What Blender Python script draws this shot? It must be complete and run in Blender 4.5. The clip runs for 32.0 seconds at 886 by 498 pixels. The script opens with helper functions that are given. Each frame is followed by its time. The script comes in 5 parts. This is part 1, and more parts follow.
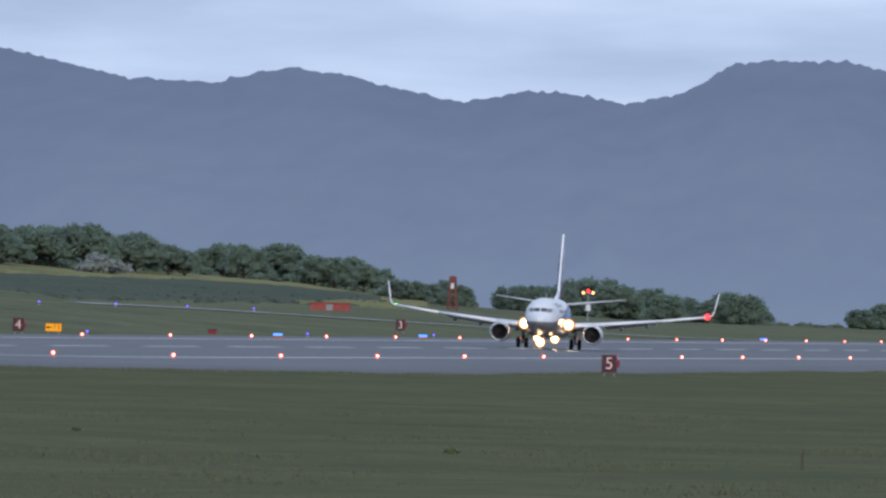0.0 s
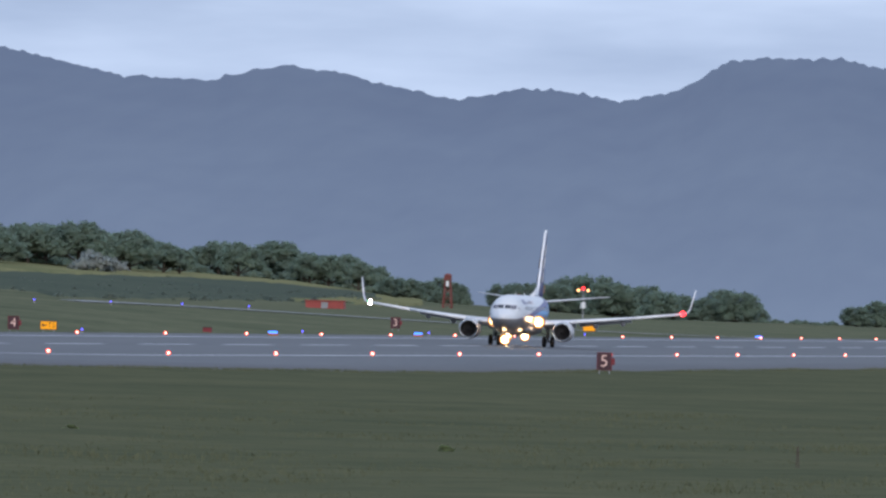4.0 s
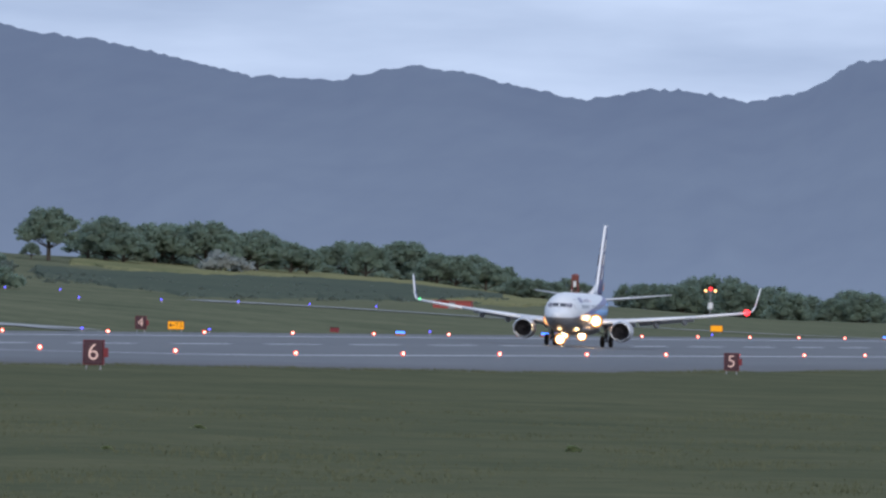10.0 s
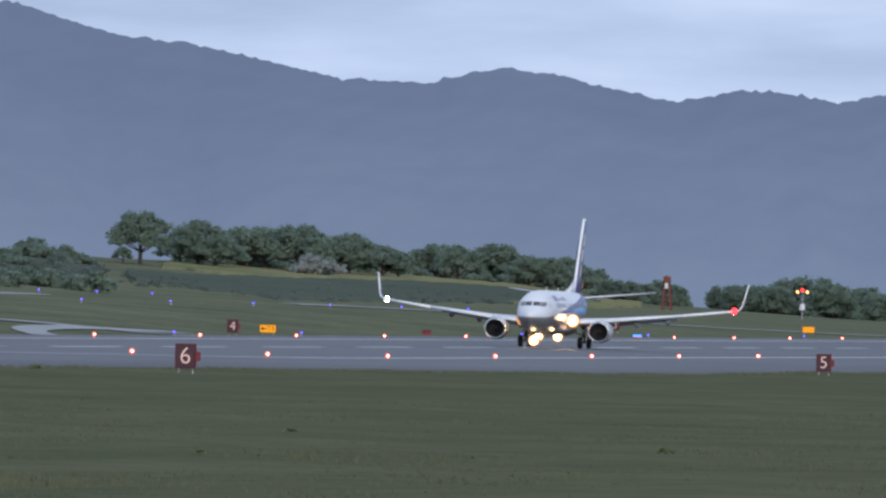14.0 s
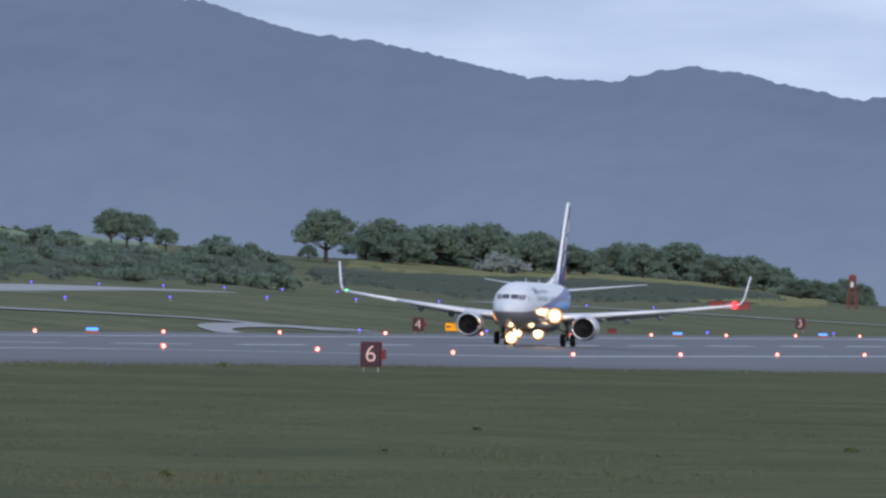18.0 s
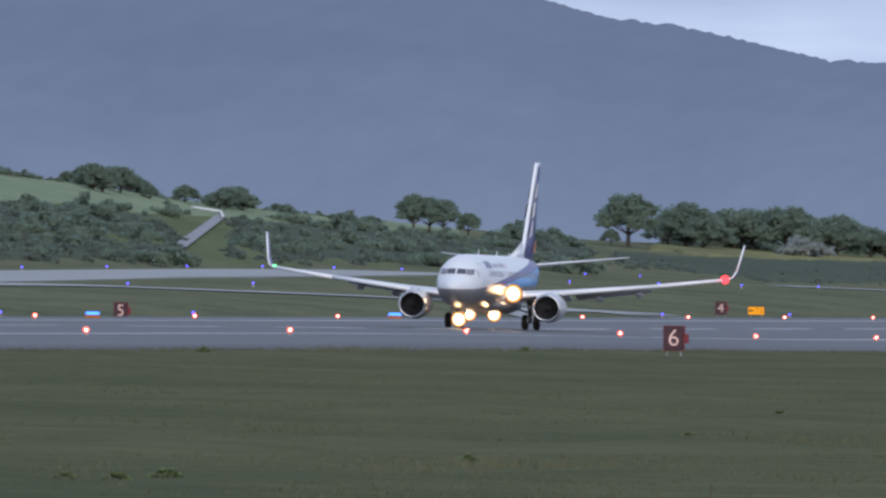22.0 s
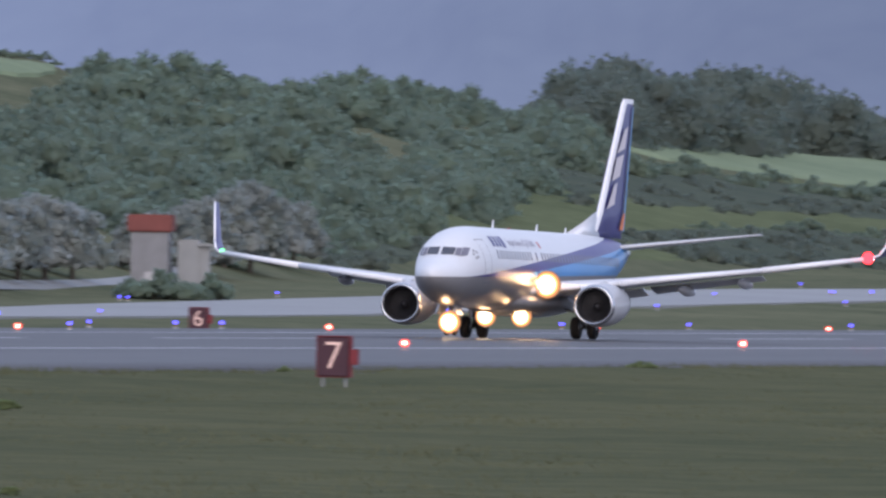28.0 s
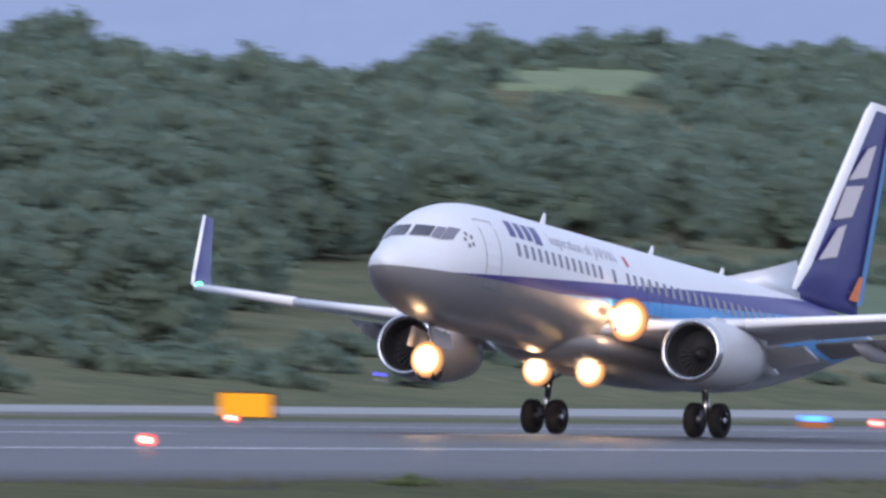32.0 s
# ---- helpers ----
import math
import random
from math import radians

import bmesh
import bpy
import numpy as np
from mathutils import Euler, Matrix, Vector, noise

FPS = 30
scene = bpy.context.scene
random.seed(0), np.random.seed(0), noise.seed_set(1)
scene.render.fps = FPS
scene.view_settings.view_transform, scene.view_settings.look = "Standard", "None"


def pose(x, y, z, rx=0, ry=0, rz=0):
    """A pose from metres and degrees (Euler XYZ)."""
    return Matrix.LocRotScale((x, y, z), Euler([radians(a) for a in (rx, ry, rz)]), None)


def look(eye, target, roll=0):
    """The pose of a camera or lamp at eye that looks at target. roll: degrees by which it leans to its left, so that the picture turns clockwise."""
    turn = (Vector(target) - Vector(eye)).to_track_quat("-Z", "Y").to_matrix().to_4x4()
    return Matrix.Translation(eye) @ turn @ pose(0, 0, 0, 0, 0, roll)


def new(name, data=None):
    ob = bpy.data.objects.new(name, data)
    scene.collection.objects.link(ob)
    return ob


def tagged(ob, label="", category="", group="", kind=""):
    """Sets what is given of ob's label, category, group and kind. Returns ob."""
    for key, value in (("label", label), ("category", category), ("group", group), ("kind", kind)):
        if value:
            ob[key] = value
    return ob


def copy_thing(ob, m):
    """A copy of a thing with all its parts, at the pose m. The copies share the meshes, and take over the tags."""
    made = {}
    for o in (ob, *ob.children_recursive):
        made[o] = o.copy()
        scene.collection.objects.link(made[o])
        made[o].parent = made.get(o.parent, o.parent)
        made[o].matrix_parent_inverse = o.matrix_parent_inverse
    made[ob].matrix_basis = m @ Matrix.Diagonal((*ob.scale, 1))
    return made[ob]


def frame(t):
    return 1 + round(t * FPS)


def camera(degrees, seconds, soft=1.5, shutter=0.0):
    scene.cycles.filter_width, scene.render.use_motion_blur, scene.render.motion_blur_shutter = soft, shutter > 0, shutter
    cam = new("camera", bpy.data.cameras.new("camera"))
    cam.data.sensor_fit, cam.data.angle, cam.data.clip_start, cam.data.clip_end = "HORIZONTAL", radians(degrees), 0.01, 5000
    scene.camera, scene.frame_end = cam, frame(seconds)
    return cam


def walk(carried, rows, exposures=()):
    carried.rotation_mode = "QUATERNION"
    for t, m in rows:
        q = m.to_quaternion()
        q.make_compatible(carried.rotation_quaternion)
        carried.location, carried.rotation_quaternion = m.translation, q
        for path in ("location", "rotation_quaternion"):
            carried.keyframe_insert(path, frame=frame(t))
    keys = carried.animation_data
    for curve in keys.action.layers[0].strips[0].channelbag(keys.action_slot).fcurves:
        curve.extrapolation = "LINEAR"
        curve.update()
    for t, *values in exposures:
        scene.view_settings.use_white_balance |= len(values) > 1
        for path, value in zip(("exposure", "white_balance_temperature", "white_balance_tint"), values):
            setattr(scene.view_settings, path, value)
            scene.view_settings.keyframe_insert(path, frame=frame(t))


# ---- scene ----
from functools import lru_cache

# The camera stands beside the airfield: x runs along the runway, y across it, away from the eye.
EYE = (0.0, 0.0, 2.7)


def aim(pan, tilt, lean):
    """The camera's pose: pan in degrees from +y towards +x."""
    turn = Euler((-0.021, 0, 0)).to_matrix() @ Euler((0, 0, -radians(pan))).to_matrix() \
        @ Euler((math.pi / 2 + radians(tilt), 0, 0)).to_matrix() @ Euler((0, 0, radians(lean))).to_matrix()
    return Matrix.Translation(EYE) @ turn.to_4x4()


cam = camera(3.8550, 32.0, soft=2.5, shutter=0.5)
walk(cam, [
    (0.0, aim(82.4918, 0.4790, 0.123)),
    (0.5, aim(82.5337, 0.4846, 0.101)),
    (1.0, aim(82.5680, 0.4782, 0.189)),
    (1.5, aim(82.5786, 0.4714, 0.226)),
    (2.0, aim(82.5819, 0.4728, 0.145)),
    (2.5, aim(82.5767, 0.4709, 0.181)),
    (3.0, aim(82.5595, 0.4685, 0.183)),
    (3.5, aim(82.5488, 0.4718, 0.105)),
    (5.5, aim(82.4228, 0.4690, 0.131)),
    (6.0, aim(82.4000, 0.4819, 0.152)),
    (6.5, aim(82.3634, 0.4903, 0.148)),
    (7.0, aim(82.2055, 0.4892, 0.103)),
    (7.5, aim(82.1273, 0.4809, -0.037)),
    (8.0, aim(82.0961, 0.4743, -0.025)),
    (8.5, aim(82.0642, 0.4717, -0.187)),
    (9.0, aim(82.0202, 0.4549, 0.057)),
    (9.5, aim(81.9976, 0.4617, 0.195)),
    (10.0, aim(81.9594, 0.4691, 0.141)),
    (10.5, aim(81.9165, 0.4703, 0.098)),
    (11.0, aim(81.8802, 0.4697, 0.049)),
    (11.5, aim(81.8420, 0.4739, 0.080)),
    (12.0, aim(81.7990, 0.4875, -0.012)),
    (12.5, aim(81.7516, 0.4861, 0.037)),
    (13.0, aim(81.6938, 0.4842, 0.002)),
    (13.5, aim(81.6346, 0.4813, -0.015)),
    (14.0, aim(81.5604, 0.4798, -0.095)),
    (14.5, aim(81.4964, 0.4808, -0.196)),
    (15.0, aim(81.2289, 0.4846, -0.098)),
    (15.5, aim(81.0342, 0.4825, -0.035)),
    (17.5, aim(80.8268, 0.4824, 0.009)),
    (18.0, aim(80.7531, 0.4736, -0.018)),
    (18.5, aim(80.6858, 0.4719, 0.044)),
    (19.0, aim(80.6085, 0.4764, 0.117)),
    (19.5, aim(80.3791, 0.4740, 0.171)),
    (20.0, aim(80.0239, 0.4857, 0.098)),
    (20.5, aim(79.7981, 0.4999, -0.075)),
    (21.0, aim(79.6839, 0.4849, -0.461)),
    (21.5, aim(79.5046, 0.4291, -0.526)),
    (22.0, aim(79.4365, 0.4089, -0.252)),
    (22.5, aim(79.0585, 0.4014, -0.149)),
    (23.0, aim(78.5785, 0.3869, -0.139)),
    (23.5, aim(78.9208, 0.4957, -0.086)),
    (24.0, aim(78.3464, 0.4558, -0.100)),
    (24.3, aim(78.2519, 0.4721, -0.095)),
    (24.5, aim(77.8731, 0.4882, -0.014)),
    (25.0, aim(76.9215, 0.4878, -0.022)),
    (25.5, aim(76.4336, 0.5666, -0.051)),
    (26.0, aim(76.1072, 0.5541, -0.003)),
    (26.5, aim(75.7647, 0.5003, -0.158)),
    (28.5, aim(73.5913, 0.5024, -0.116)),
    (29.0, aim(72.7660, 0.5194, -0.049)),
    (29.5, aim(71.9230, 0.6276, -0.008)),
    (30.0, aim(70.7549, 0.7865, 0.008)),
    (30.3, aim(70.2117, 0.8585, 0.029)),
    (30.6, aim(69.2145, 0.8368, 0.075)),
    (30.9, aim(68.6112, 0.8429, 0.060)),
    (31.0, aim(68.4140, 0.8520, 0.044)),
    (31.1, aim(68.0600, 0.8570, 0.027)),
    (31.2, aim(67.7130, 0.8596, 0.010)),
    (31.5, aim(66.7373, 0.8442, -0.010)),
    (31.8, aim(65.5789, 0.8848, -0.016)),
    (32.0, aim(64.8068, 0.9678, 0.018)),
], [(0.0, 0.02, 6800, 13), (22.0, 0.03, 6850, 15), (24.3, 0.05, 6950, 18), (25.0, 0.2, 6950, 20), (26.0, 0.3, 6850, 21), (29.0, 0.2, 6950, 22), (32.0, 0.29, 6650, 21)])

# ---- light: an overcast evening ----
world = bpy.data.worlds.new("overcast_sky")
scene.world = world
world.use_nodes = True
wn, wl = world.node_tree.nodes, world.node_tree.links
wn.clear()
SUN_UP, SUN_ROUND = radians(25), radians(248)
sky = wn.new("ShaderNodeTexSky")
sky.sky_type, sky.sun_disc = "NISHITA", False
sky.sun_elevation, sky.sun_rotation = SUN_UP, SUN_ROUND
sky.air_density, sky.dust_density, sky.ozone_density = 1.0, 3.0, 2.0
coord = wn.new("ShaderNodeTexCoord")
stretch = wn.new("ShaderNodeMapping")
stretch.inputs["Scale"].default_value = (6, 6, 36)
wl.new(coord.outputs["Generated"], stretch.inputs[0])
puff = wn.new("ShaderNodeTexNoise")
puff.inputs["Scale"].default_value, puff.inputs["Detail"].default_value = 3.0, 6
wl.new(stretch.outputs[0], puff.inputs["Vector"])
cloud = wn.new("ShaderNodeValToRGB")
cloud.color_ramp.elements[0].position, cloud.color_ramp.elements[0].color = 0.33, (2.75, 3.75, 5.65, 1)
cloud.color_ramp.elements[1].position, cloud.color_ramp.elements[1].color = 0.67, (4.75, 6.05, 8.3, 1)
wl.new(puff.outputs["Fac"], cloud.inputs[0])
cover = wn.new("ShaderNodeMixRGB")
cover.inputs[0].default_value = 0.9
wl.new(sky.outputs[0], cover.inputs[1]), wl.new(cloud.outputs[0], cover.inputs[2])
back = wn.new("ShaderNodeBackground")
back.inputs["Strength"].default_value = 0.137
wout = wn.new("ShaderNodeOutputWorld")
wl.new(cover.outputs[0], back.inputs[0]), wl.new(back.outputs[0], wout.inputs[0])

sun = new("sun", bpy.data.lights.new("sun", "SUN"))
sun.data.energy, sun.data.angle, sun.data.color = 1.5, radians(50), (1.0, 0.96, 0.92)
sun.matrix_world = look((0, 0, 300), (232, 94, 183))
scene.view_settings.exposure = 0.0


# ---- materials ----
def material(name, colour, rough=0.8, metal=0.0, vary=0.25, scale=1.0, fine=12.0, bump=0.2, second=None, spec=0.4, each=0.0):
    """A surface with two scales of variation, in object space, and a fine relief."""
    m = bpy.data.materials.new(name)
    m.use_nodes = True
    n, l = m.node_tree.nodes, m.node_tree.links
    bsdf = n["Principled BSDF"]
    bsdf.inputs["Roughness"].default_value, bsdf.inputs["Metallic"].default_value = rough, metal
    bsdf.inputs["Specular IOR Level"].default_value = spec
    tc = n.new("ShaderNodeTexCoord")
    big, small = n.new("ShaderNodeTexNoise"), n.new("ShaderNodeTexNoise")
    big.inputs["Scale"].default_value, big.inputs["Detail"].default_value = scale, 5
    small.inputs["Scale"].default_value, small.inputs["Detail"].default_value = scale * fine, 4
    l.new(tc.outputs["Object"], big.inputs["Vector"]), l.new(tc.outputs["Object"], small.inputs["Vector"])
    add = n.new("ShaderNodeMath")
    add.operation = "ADD"
    l.new(big.outputs["Fac"], add.inputs[0]), l.new(small.outputs["Fac"], add.inputs[1])
    last = add.outputs[0]
    if each:
        info, plus = n.new("ShaderNodeObjectInfo"), n.new("ShaderNodeMath")
        plus.operation, plus.inputs[1].default_value = "MULTIPLY_ADD", each
        l.new(info.outputs["Random"], plus.inputs[0]), l.new(last, plus.inputs[2])
        last = plus.outputs[0]
    ramp = n.new("ShaderNodeMapRange")
    ramp.inputs["From Min"].default_value, ramp.inputs["From Max"].default_value = 0.65, 1.35 + each
    l.new(last, ramp.inputs["Value"])
    mix = n.new("ShaderNodeMixRGB")
    other = second or tuple(c * (1 - vary) for c in colour)
    mix.inputs[1].default_value, mix.inputs[2].default_value = (*other, 1), (*colour, 1)
    l.new(ramp.outputs[0], mix.inputs[0]), l.new(mix.outputs[0], bsdf.inputs["Base Color"])
    if bump:
        b = n.new("ShaderNodeBump")
        b.inputs["Strength"].default_value, b.inputs["Distance"].default_value = bump, 0.05
        l.new(small.outputs["Fac"], b.inputs["Height"]), l.new(b.outputs[0], bsdf.inputs["Normal"])
    return m


def glow(name, colour, strength):
    m = bpy.data.materials.new(name)
    m.use_nodes = True
    n, l = m.node_tree.nodes, m.node_tree.links
    n.clear()
    e, out = n.new("ShaderNodeEmission"), n.new("ShaderNodeOutputMaterial")
    e.inputs[0].default_value, e.inputs[1].default_value = (*colour, 1), strength
    l.new(e.outputs[0], out.inputs[0])
    return m


M = {
    "grass": material("grass", (0.128, 0.130, 0.078), 0.95, scale=0.045, fine=11, second=(0.070, 0.084, 0.053), bump=0.6, spec=0.0),
    "field": material("field", (0.215, 0.27, 0.165), 0.95, scale=0.03, fine=9, second=(0.15, 0.20, 0.12), spec=0.1),
    "meadow": material("meadow", (0.135, 0.185, 0.12), 0.95, scale=0.03, fine=9, second=(0.10, 0.14, 0.09), spec=0.1),
    "scarp": material("scarp", (0.10, 0.12, 0.09), 0.95, scale=0.06, fine=9, second=(0.065, 0.085, 0.07), bump=0.5, spec=0.0),
    "bank": material("bank", (0.15, 0.175, 0.10), 0.95, scale=0.03, fine=15, second=(0.085, 0.105, 0.06), spec=0.0),
    "ochre_grass": material("ochre_grass", (0.25, 0.235, 0.125), 0.95, scale=0.03, fine=12, second=(0.13, 0.145, 0.075), spec=0.0),
    "dry_grass": material("dry_grass", (0.175, 0.168, 0.105), 0.95, scale=0.05, fine=9, second=(0.105, 0.12, 0.068), spec=0.1),
    "asphalt": material("asphalt", (0.092, 0.092, 0.095), 0.5, scale=0.03, fine=25, second=(0.05, 0.052, 0.058), bump=0.1, spec=0.17),
    "grass_blade": material("grass_blade", (0.130, 0.137, 0.083), 0.9, scale=0.05, fine=60, second=(0.078, 0.094, 0.059), bump=0, spec=0.05),
    "weed_leaf": material("weed_leaf", (0.34, 0.41, 0.20), 0.8, scale=0.8, second=(0.24, 0.295, 0.14), bump=0, spec=0.1),
    "concrete": material("concrete", (0.27, 0.28, 0.28), 0.6, scale=0.05, fine=15, vary=0.2),
    "road": material("road", (0.23, 0.235, 0.245), 0.6, scale=0.08, fine=15, vary=0.25, bump=0.1),
    "line": material("line_paint", (0.80, 0.82, 0.84), 0.45, scale=0.4, vary=0.3, bump=0.05),
    # leaf and leaf_dark are paled, with rain haze put into their colour
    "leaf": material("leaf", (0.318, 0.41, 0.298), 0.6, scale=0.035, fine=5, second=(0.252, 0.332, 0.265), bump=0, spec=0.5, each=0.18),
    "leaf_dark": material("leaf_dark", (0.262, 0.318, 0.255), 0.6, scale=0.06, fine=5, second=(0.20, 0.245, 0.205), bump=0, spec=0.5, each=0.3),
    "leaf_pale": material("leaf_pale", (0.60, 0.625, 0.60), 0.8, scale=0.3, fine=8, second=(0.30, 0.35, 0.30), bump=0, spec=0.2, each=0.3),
    "bark": material("bark", (0.09, 0.075, 0.06), 0.9, scale=2, bump=0.5),
    "sign_black": material("sign_black", (0.075, 0.028, 0.04), 0.5, scale=2, vary=0.3),
    "sign_red": material("sign_red", (0.23, 0.03, 0.038), 0.5, scale=2, vary=0.3),
    "sign_white": glow("sign_white", (1.0, 0.74, 0.72), 0.7),
    "sign_yellow": glow("sign_yellow", (1.0, 0.42, 0.03), 0.95),
    "black_paint": material("black_paint", (0.02, 0.02, 0.02), 0.5),
    "red_white": material("red_paint", (0.36, 0.07, 0.06), 0.6, scale=1),
    "pale_roof": material("pale_roof", (0.5, 0.53, 0.56), 0.5, scale=0.3, vary=0.2, bump=0.02),
    "rust_roof": material("rust_roof", (0.21, 0.06, 0.05), 0.7, scale=1),
    "white_paint": material("white_paint", (0.7, 0.71, 0.72), 0.5, scale=0.8, vary=0.12, bump=0.02),
    "steel": material("steel", (0.35, 0.36, 0.38), 0.4, metal=0.8, scale=1),
    "edge_light": glow("edge_light", (1.0, 0.10, 0.07), 2.6),
    "edge_core": glow("edge_core", (1.0, 0.45, 0.36), 9),
    "edge_orange": glow("edge_orange", (1.0, 0.33, 0.05), 14),
    "blue_light": glow("blue_light", (0.09, 0.09, 1.0), 4),
    "blue_flood": glow("blue_flood", (0.04, 0.2, 1.0), 4),
    "red_light": glow("red_light", (1.0, 0.03, 0.04), 5),
    "green_light": glow("green_light", (0.1, 1.0, 0.3), 8),
    "amber_light": glow("amber_light", (1.0, 0.5, 0.2), 4),
}


# beyond the runway the grass colour is paled, distance haze put into it
nt = M["grass"].node_tree
here = [n for n in nt.nodes if n.bl_idname == "ShaderNodeTexCoord"][0]
split, reach, pale, hazed_grass = nt.nodes.new("ShaderNodeSeparateXYZ"), nt.nodes.new("ShaderNodeMapRange"), nt.nodes.new("ShaderNodeMixRGB"), nt.nodes.new("ShaderNodeMixRGB")
nt.links.new(here.outputs["Object"], split.inputs[0]), nt.links.new(split.outputs[1], reach.inputs["Value"])
reach.inputs["From Min"].default_value, reach.inputs["From Max"].default_value = 206, 216
skin = nt.nodes["Principled BSDF"]
first = skin.inputs["Base Color"].links[0].from_node
hazed_grass.inputs[1].default_value, hazed_grass.inputs[2].default_value = (0.080, 0.098, 0.064, 1), (0.168, 0.172, 0.112, 1)
nt.links.new(first.inputs[0].links[0].from_socket, hazed_grass.inputs[0])
nt.links.new(reach.outputs[0], pale.inputs[0]), nt.links.new(first.outputs[0], pale.inputs[1]), nt.links.new(hazed_grass.outputs[0], pale.inputs[2])
nt.links.new(pale.outputs[0], skin.inputs["Base Color"])
# the runway's stains run along it
nt = M["asphalt"].node_tree
slide = nt.nodes.new("ShaderNodeMapping")
slide.inputs["Scale"].default_value = (0.25, 4.0, 1.0)
here = [n for n in nt.nodes if n.bl_idname == "ShaderNodeTexCoord"][0]
for n in [n for n in nt.nodes if n.bl_idname == "ShaderNodeTexNoise"]:
    nt.links.new(slide.outputs[0], n.inputs["Vector"])
nt.links.new(here.outputs["Object"], slide.inputs["Vector"])
for key in ("leaf", "leaf_dark", "leaf_pale", "weed_leaf"):
    # leaves let light through
    nt = M[key].node_tree
    skin, veil, both = nt.nodes["Principled BSDF"], nt.nodes.new("ShaderNodeBsdfTranslucent"), nt.nodes.new("ShaderNodeMixShader")
    both.inputs[0].default_value = 0.65
    nt.links.new(skin.inputs["Base Color"].links[0].from_socket, veil.inputs[0])
    nt.links.new(skin.outputs[0], both.inputs[1]), nt.links.new(veil.outputs[0], both.inputs[2])
    nt.links.new(both.outputs[0], nt.nodes["Material Output"].inputs[0])


# ---- building helpers ----
def mesh_of(bm, name="mesh", smooth=False):
    me = bpy.data.meshes.new(name)
    bm.to_mesh(me)
    bm.free()
    if smooth:
        for p in me.polygons:
            p.use_smooth = True
    return me


def part(name, bm, mat, parent=None, label="", smooth=False):
    me = bm if isinstance(bm, bpy.types.Mesh) else mesh_of(bm, name, smooth)
    if mat is not None and not me.materials:
        me.materials.append(mat)
    ob = new(name, me)
    ob.parent = parent
    if label:
        ob["label"] = label
    return ob


def box(x0, y0, z0, x1, y1, z1, bevel=0.0, bm=None):
    own = bmesh.new()
    bmesh.ops.create_cube(own, size=1)
    bmesh.ops.scale(own, vec=(x1 - x0, y1 - y0, z1 - z0), verts=own.verts)
    bmesh.ops.translate(own, vec=((x0 + x1) / 2, (y0 + y1) / 2, (z0 + z1) / 2), verts=own.verts)
    if bevel:
        bmesh.ops.bevel(own, geom=own.edges[:], offset=bevel, segments=2, affect="EDGES")
    return own


def tube(a, b, r0, r1=None, n=12, bm=None):
    """A tapered rod from a to b."""
    bm = bm or bmesh.new()
    a, b = Vector(a), Vector(b)
    d = b - a
    m = Matrix.Translation((a + b) / 2) @ d.to_track_quat("Z", "Y").to_matrix().to_4x4()
    bmesh.ops.create_cone(bm, cap_ends=True, segments=n, radius1=r0, radius2=r0 if r1 is None else r1, depth=d.length, matrix=m)
    return bm


def ball(c, r, bm=None, u=12, v=8, s=(1, 1, 1)):
    bm = bm or bmesh.new()
    bmesh.ops.create_uvsphere(bm, u_segments=u, v_segments=v, radius=r, matrix=Matrix.Translation(c) @ Matrix.Diagonal((*s, 1)))
    return bm


def loft(rings, close=True, cap=True, bm=None):
    """A skin over rings of points, all of one length."""
    bm = bm or bmesh.new()
    rows = [[bm.verts.new(p) for p in ring] for ring in rings]
    k = len(rings[0])
    for a, b in zip(rows, rows[1:]):
        for i in range(k if close else k - 1):
            bm.faces.new((a[i], a[(i + 1) % k], b[(i + 1) % k], b[i]))
    if cap:
        bm.faces.new(rows[0][::-1]), bm.faces.new(rows[-1])
    bmesh.ops.recalc_face_normals(bm, faces=bm.faces)
    return bm


def thing(name, m, label, category, group="", kind=""):
    ob = new(name)
    ob.empty_display_size = 0.3
    ob.matrix_basis = m
    return tagged(ob, label, category, group, kind)


# ---- the lie of the land ----
def blend(a, b, x):
    t = min(1.0, max(0.0, (x - a) / (b - a)))
    return t * t * (3 - 2 * t)


def along(x, *pairs):
    """Piecewise linear: pairs of (place, value)."""
    return float(np.interp(x, [p[0] for p in pairs], [p[1] for p in pairs]))


def near_edge(x):
    return 0.08 - 0.55 * blend(760, 990, x)


def far_edge(x):
    return 0.05 + 0.00068 * max(0.0, min(x, 2100) - 550)


def rise(x):
    return along(x, (720, 0.0), (934, 0.3), (977, 0.8), (1064, 1.75), (1149, 2.5), (1286, 3.2), (1412, 3.9), (1508, 4.4), (1700, 4.3), (2000, 3.6), (2400, 2.8), (3000, 2.0))


MID = 173.5


def plain(x, y):
    if y < 148:
        return near_edge(x) - 0.03 * min(25, 148 - y) - 0.006 * max(0, min(70, 123 - y))
    if y < 199:
        return near_edge(x) + (far_edge(x) - near_edge(x)) * (y - 148) / 51 + 0.09 * (1 - abs(y - MID) / 25.5)
    swale = along(x, (300, 0.0), (560, 0.0), (675, 0.5), (850, 0.7), (1085, 0.85), (1385, 0.5), (1665, 0.0))
    return far_edge(x) + rise(x) * blend(205, 300, y) - swale * blend(212, 222, y) * (1 - blend(227, 242, y))


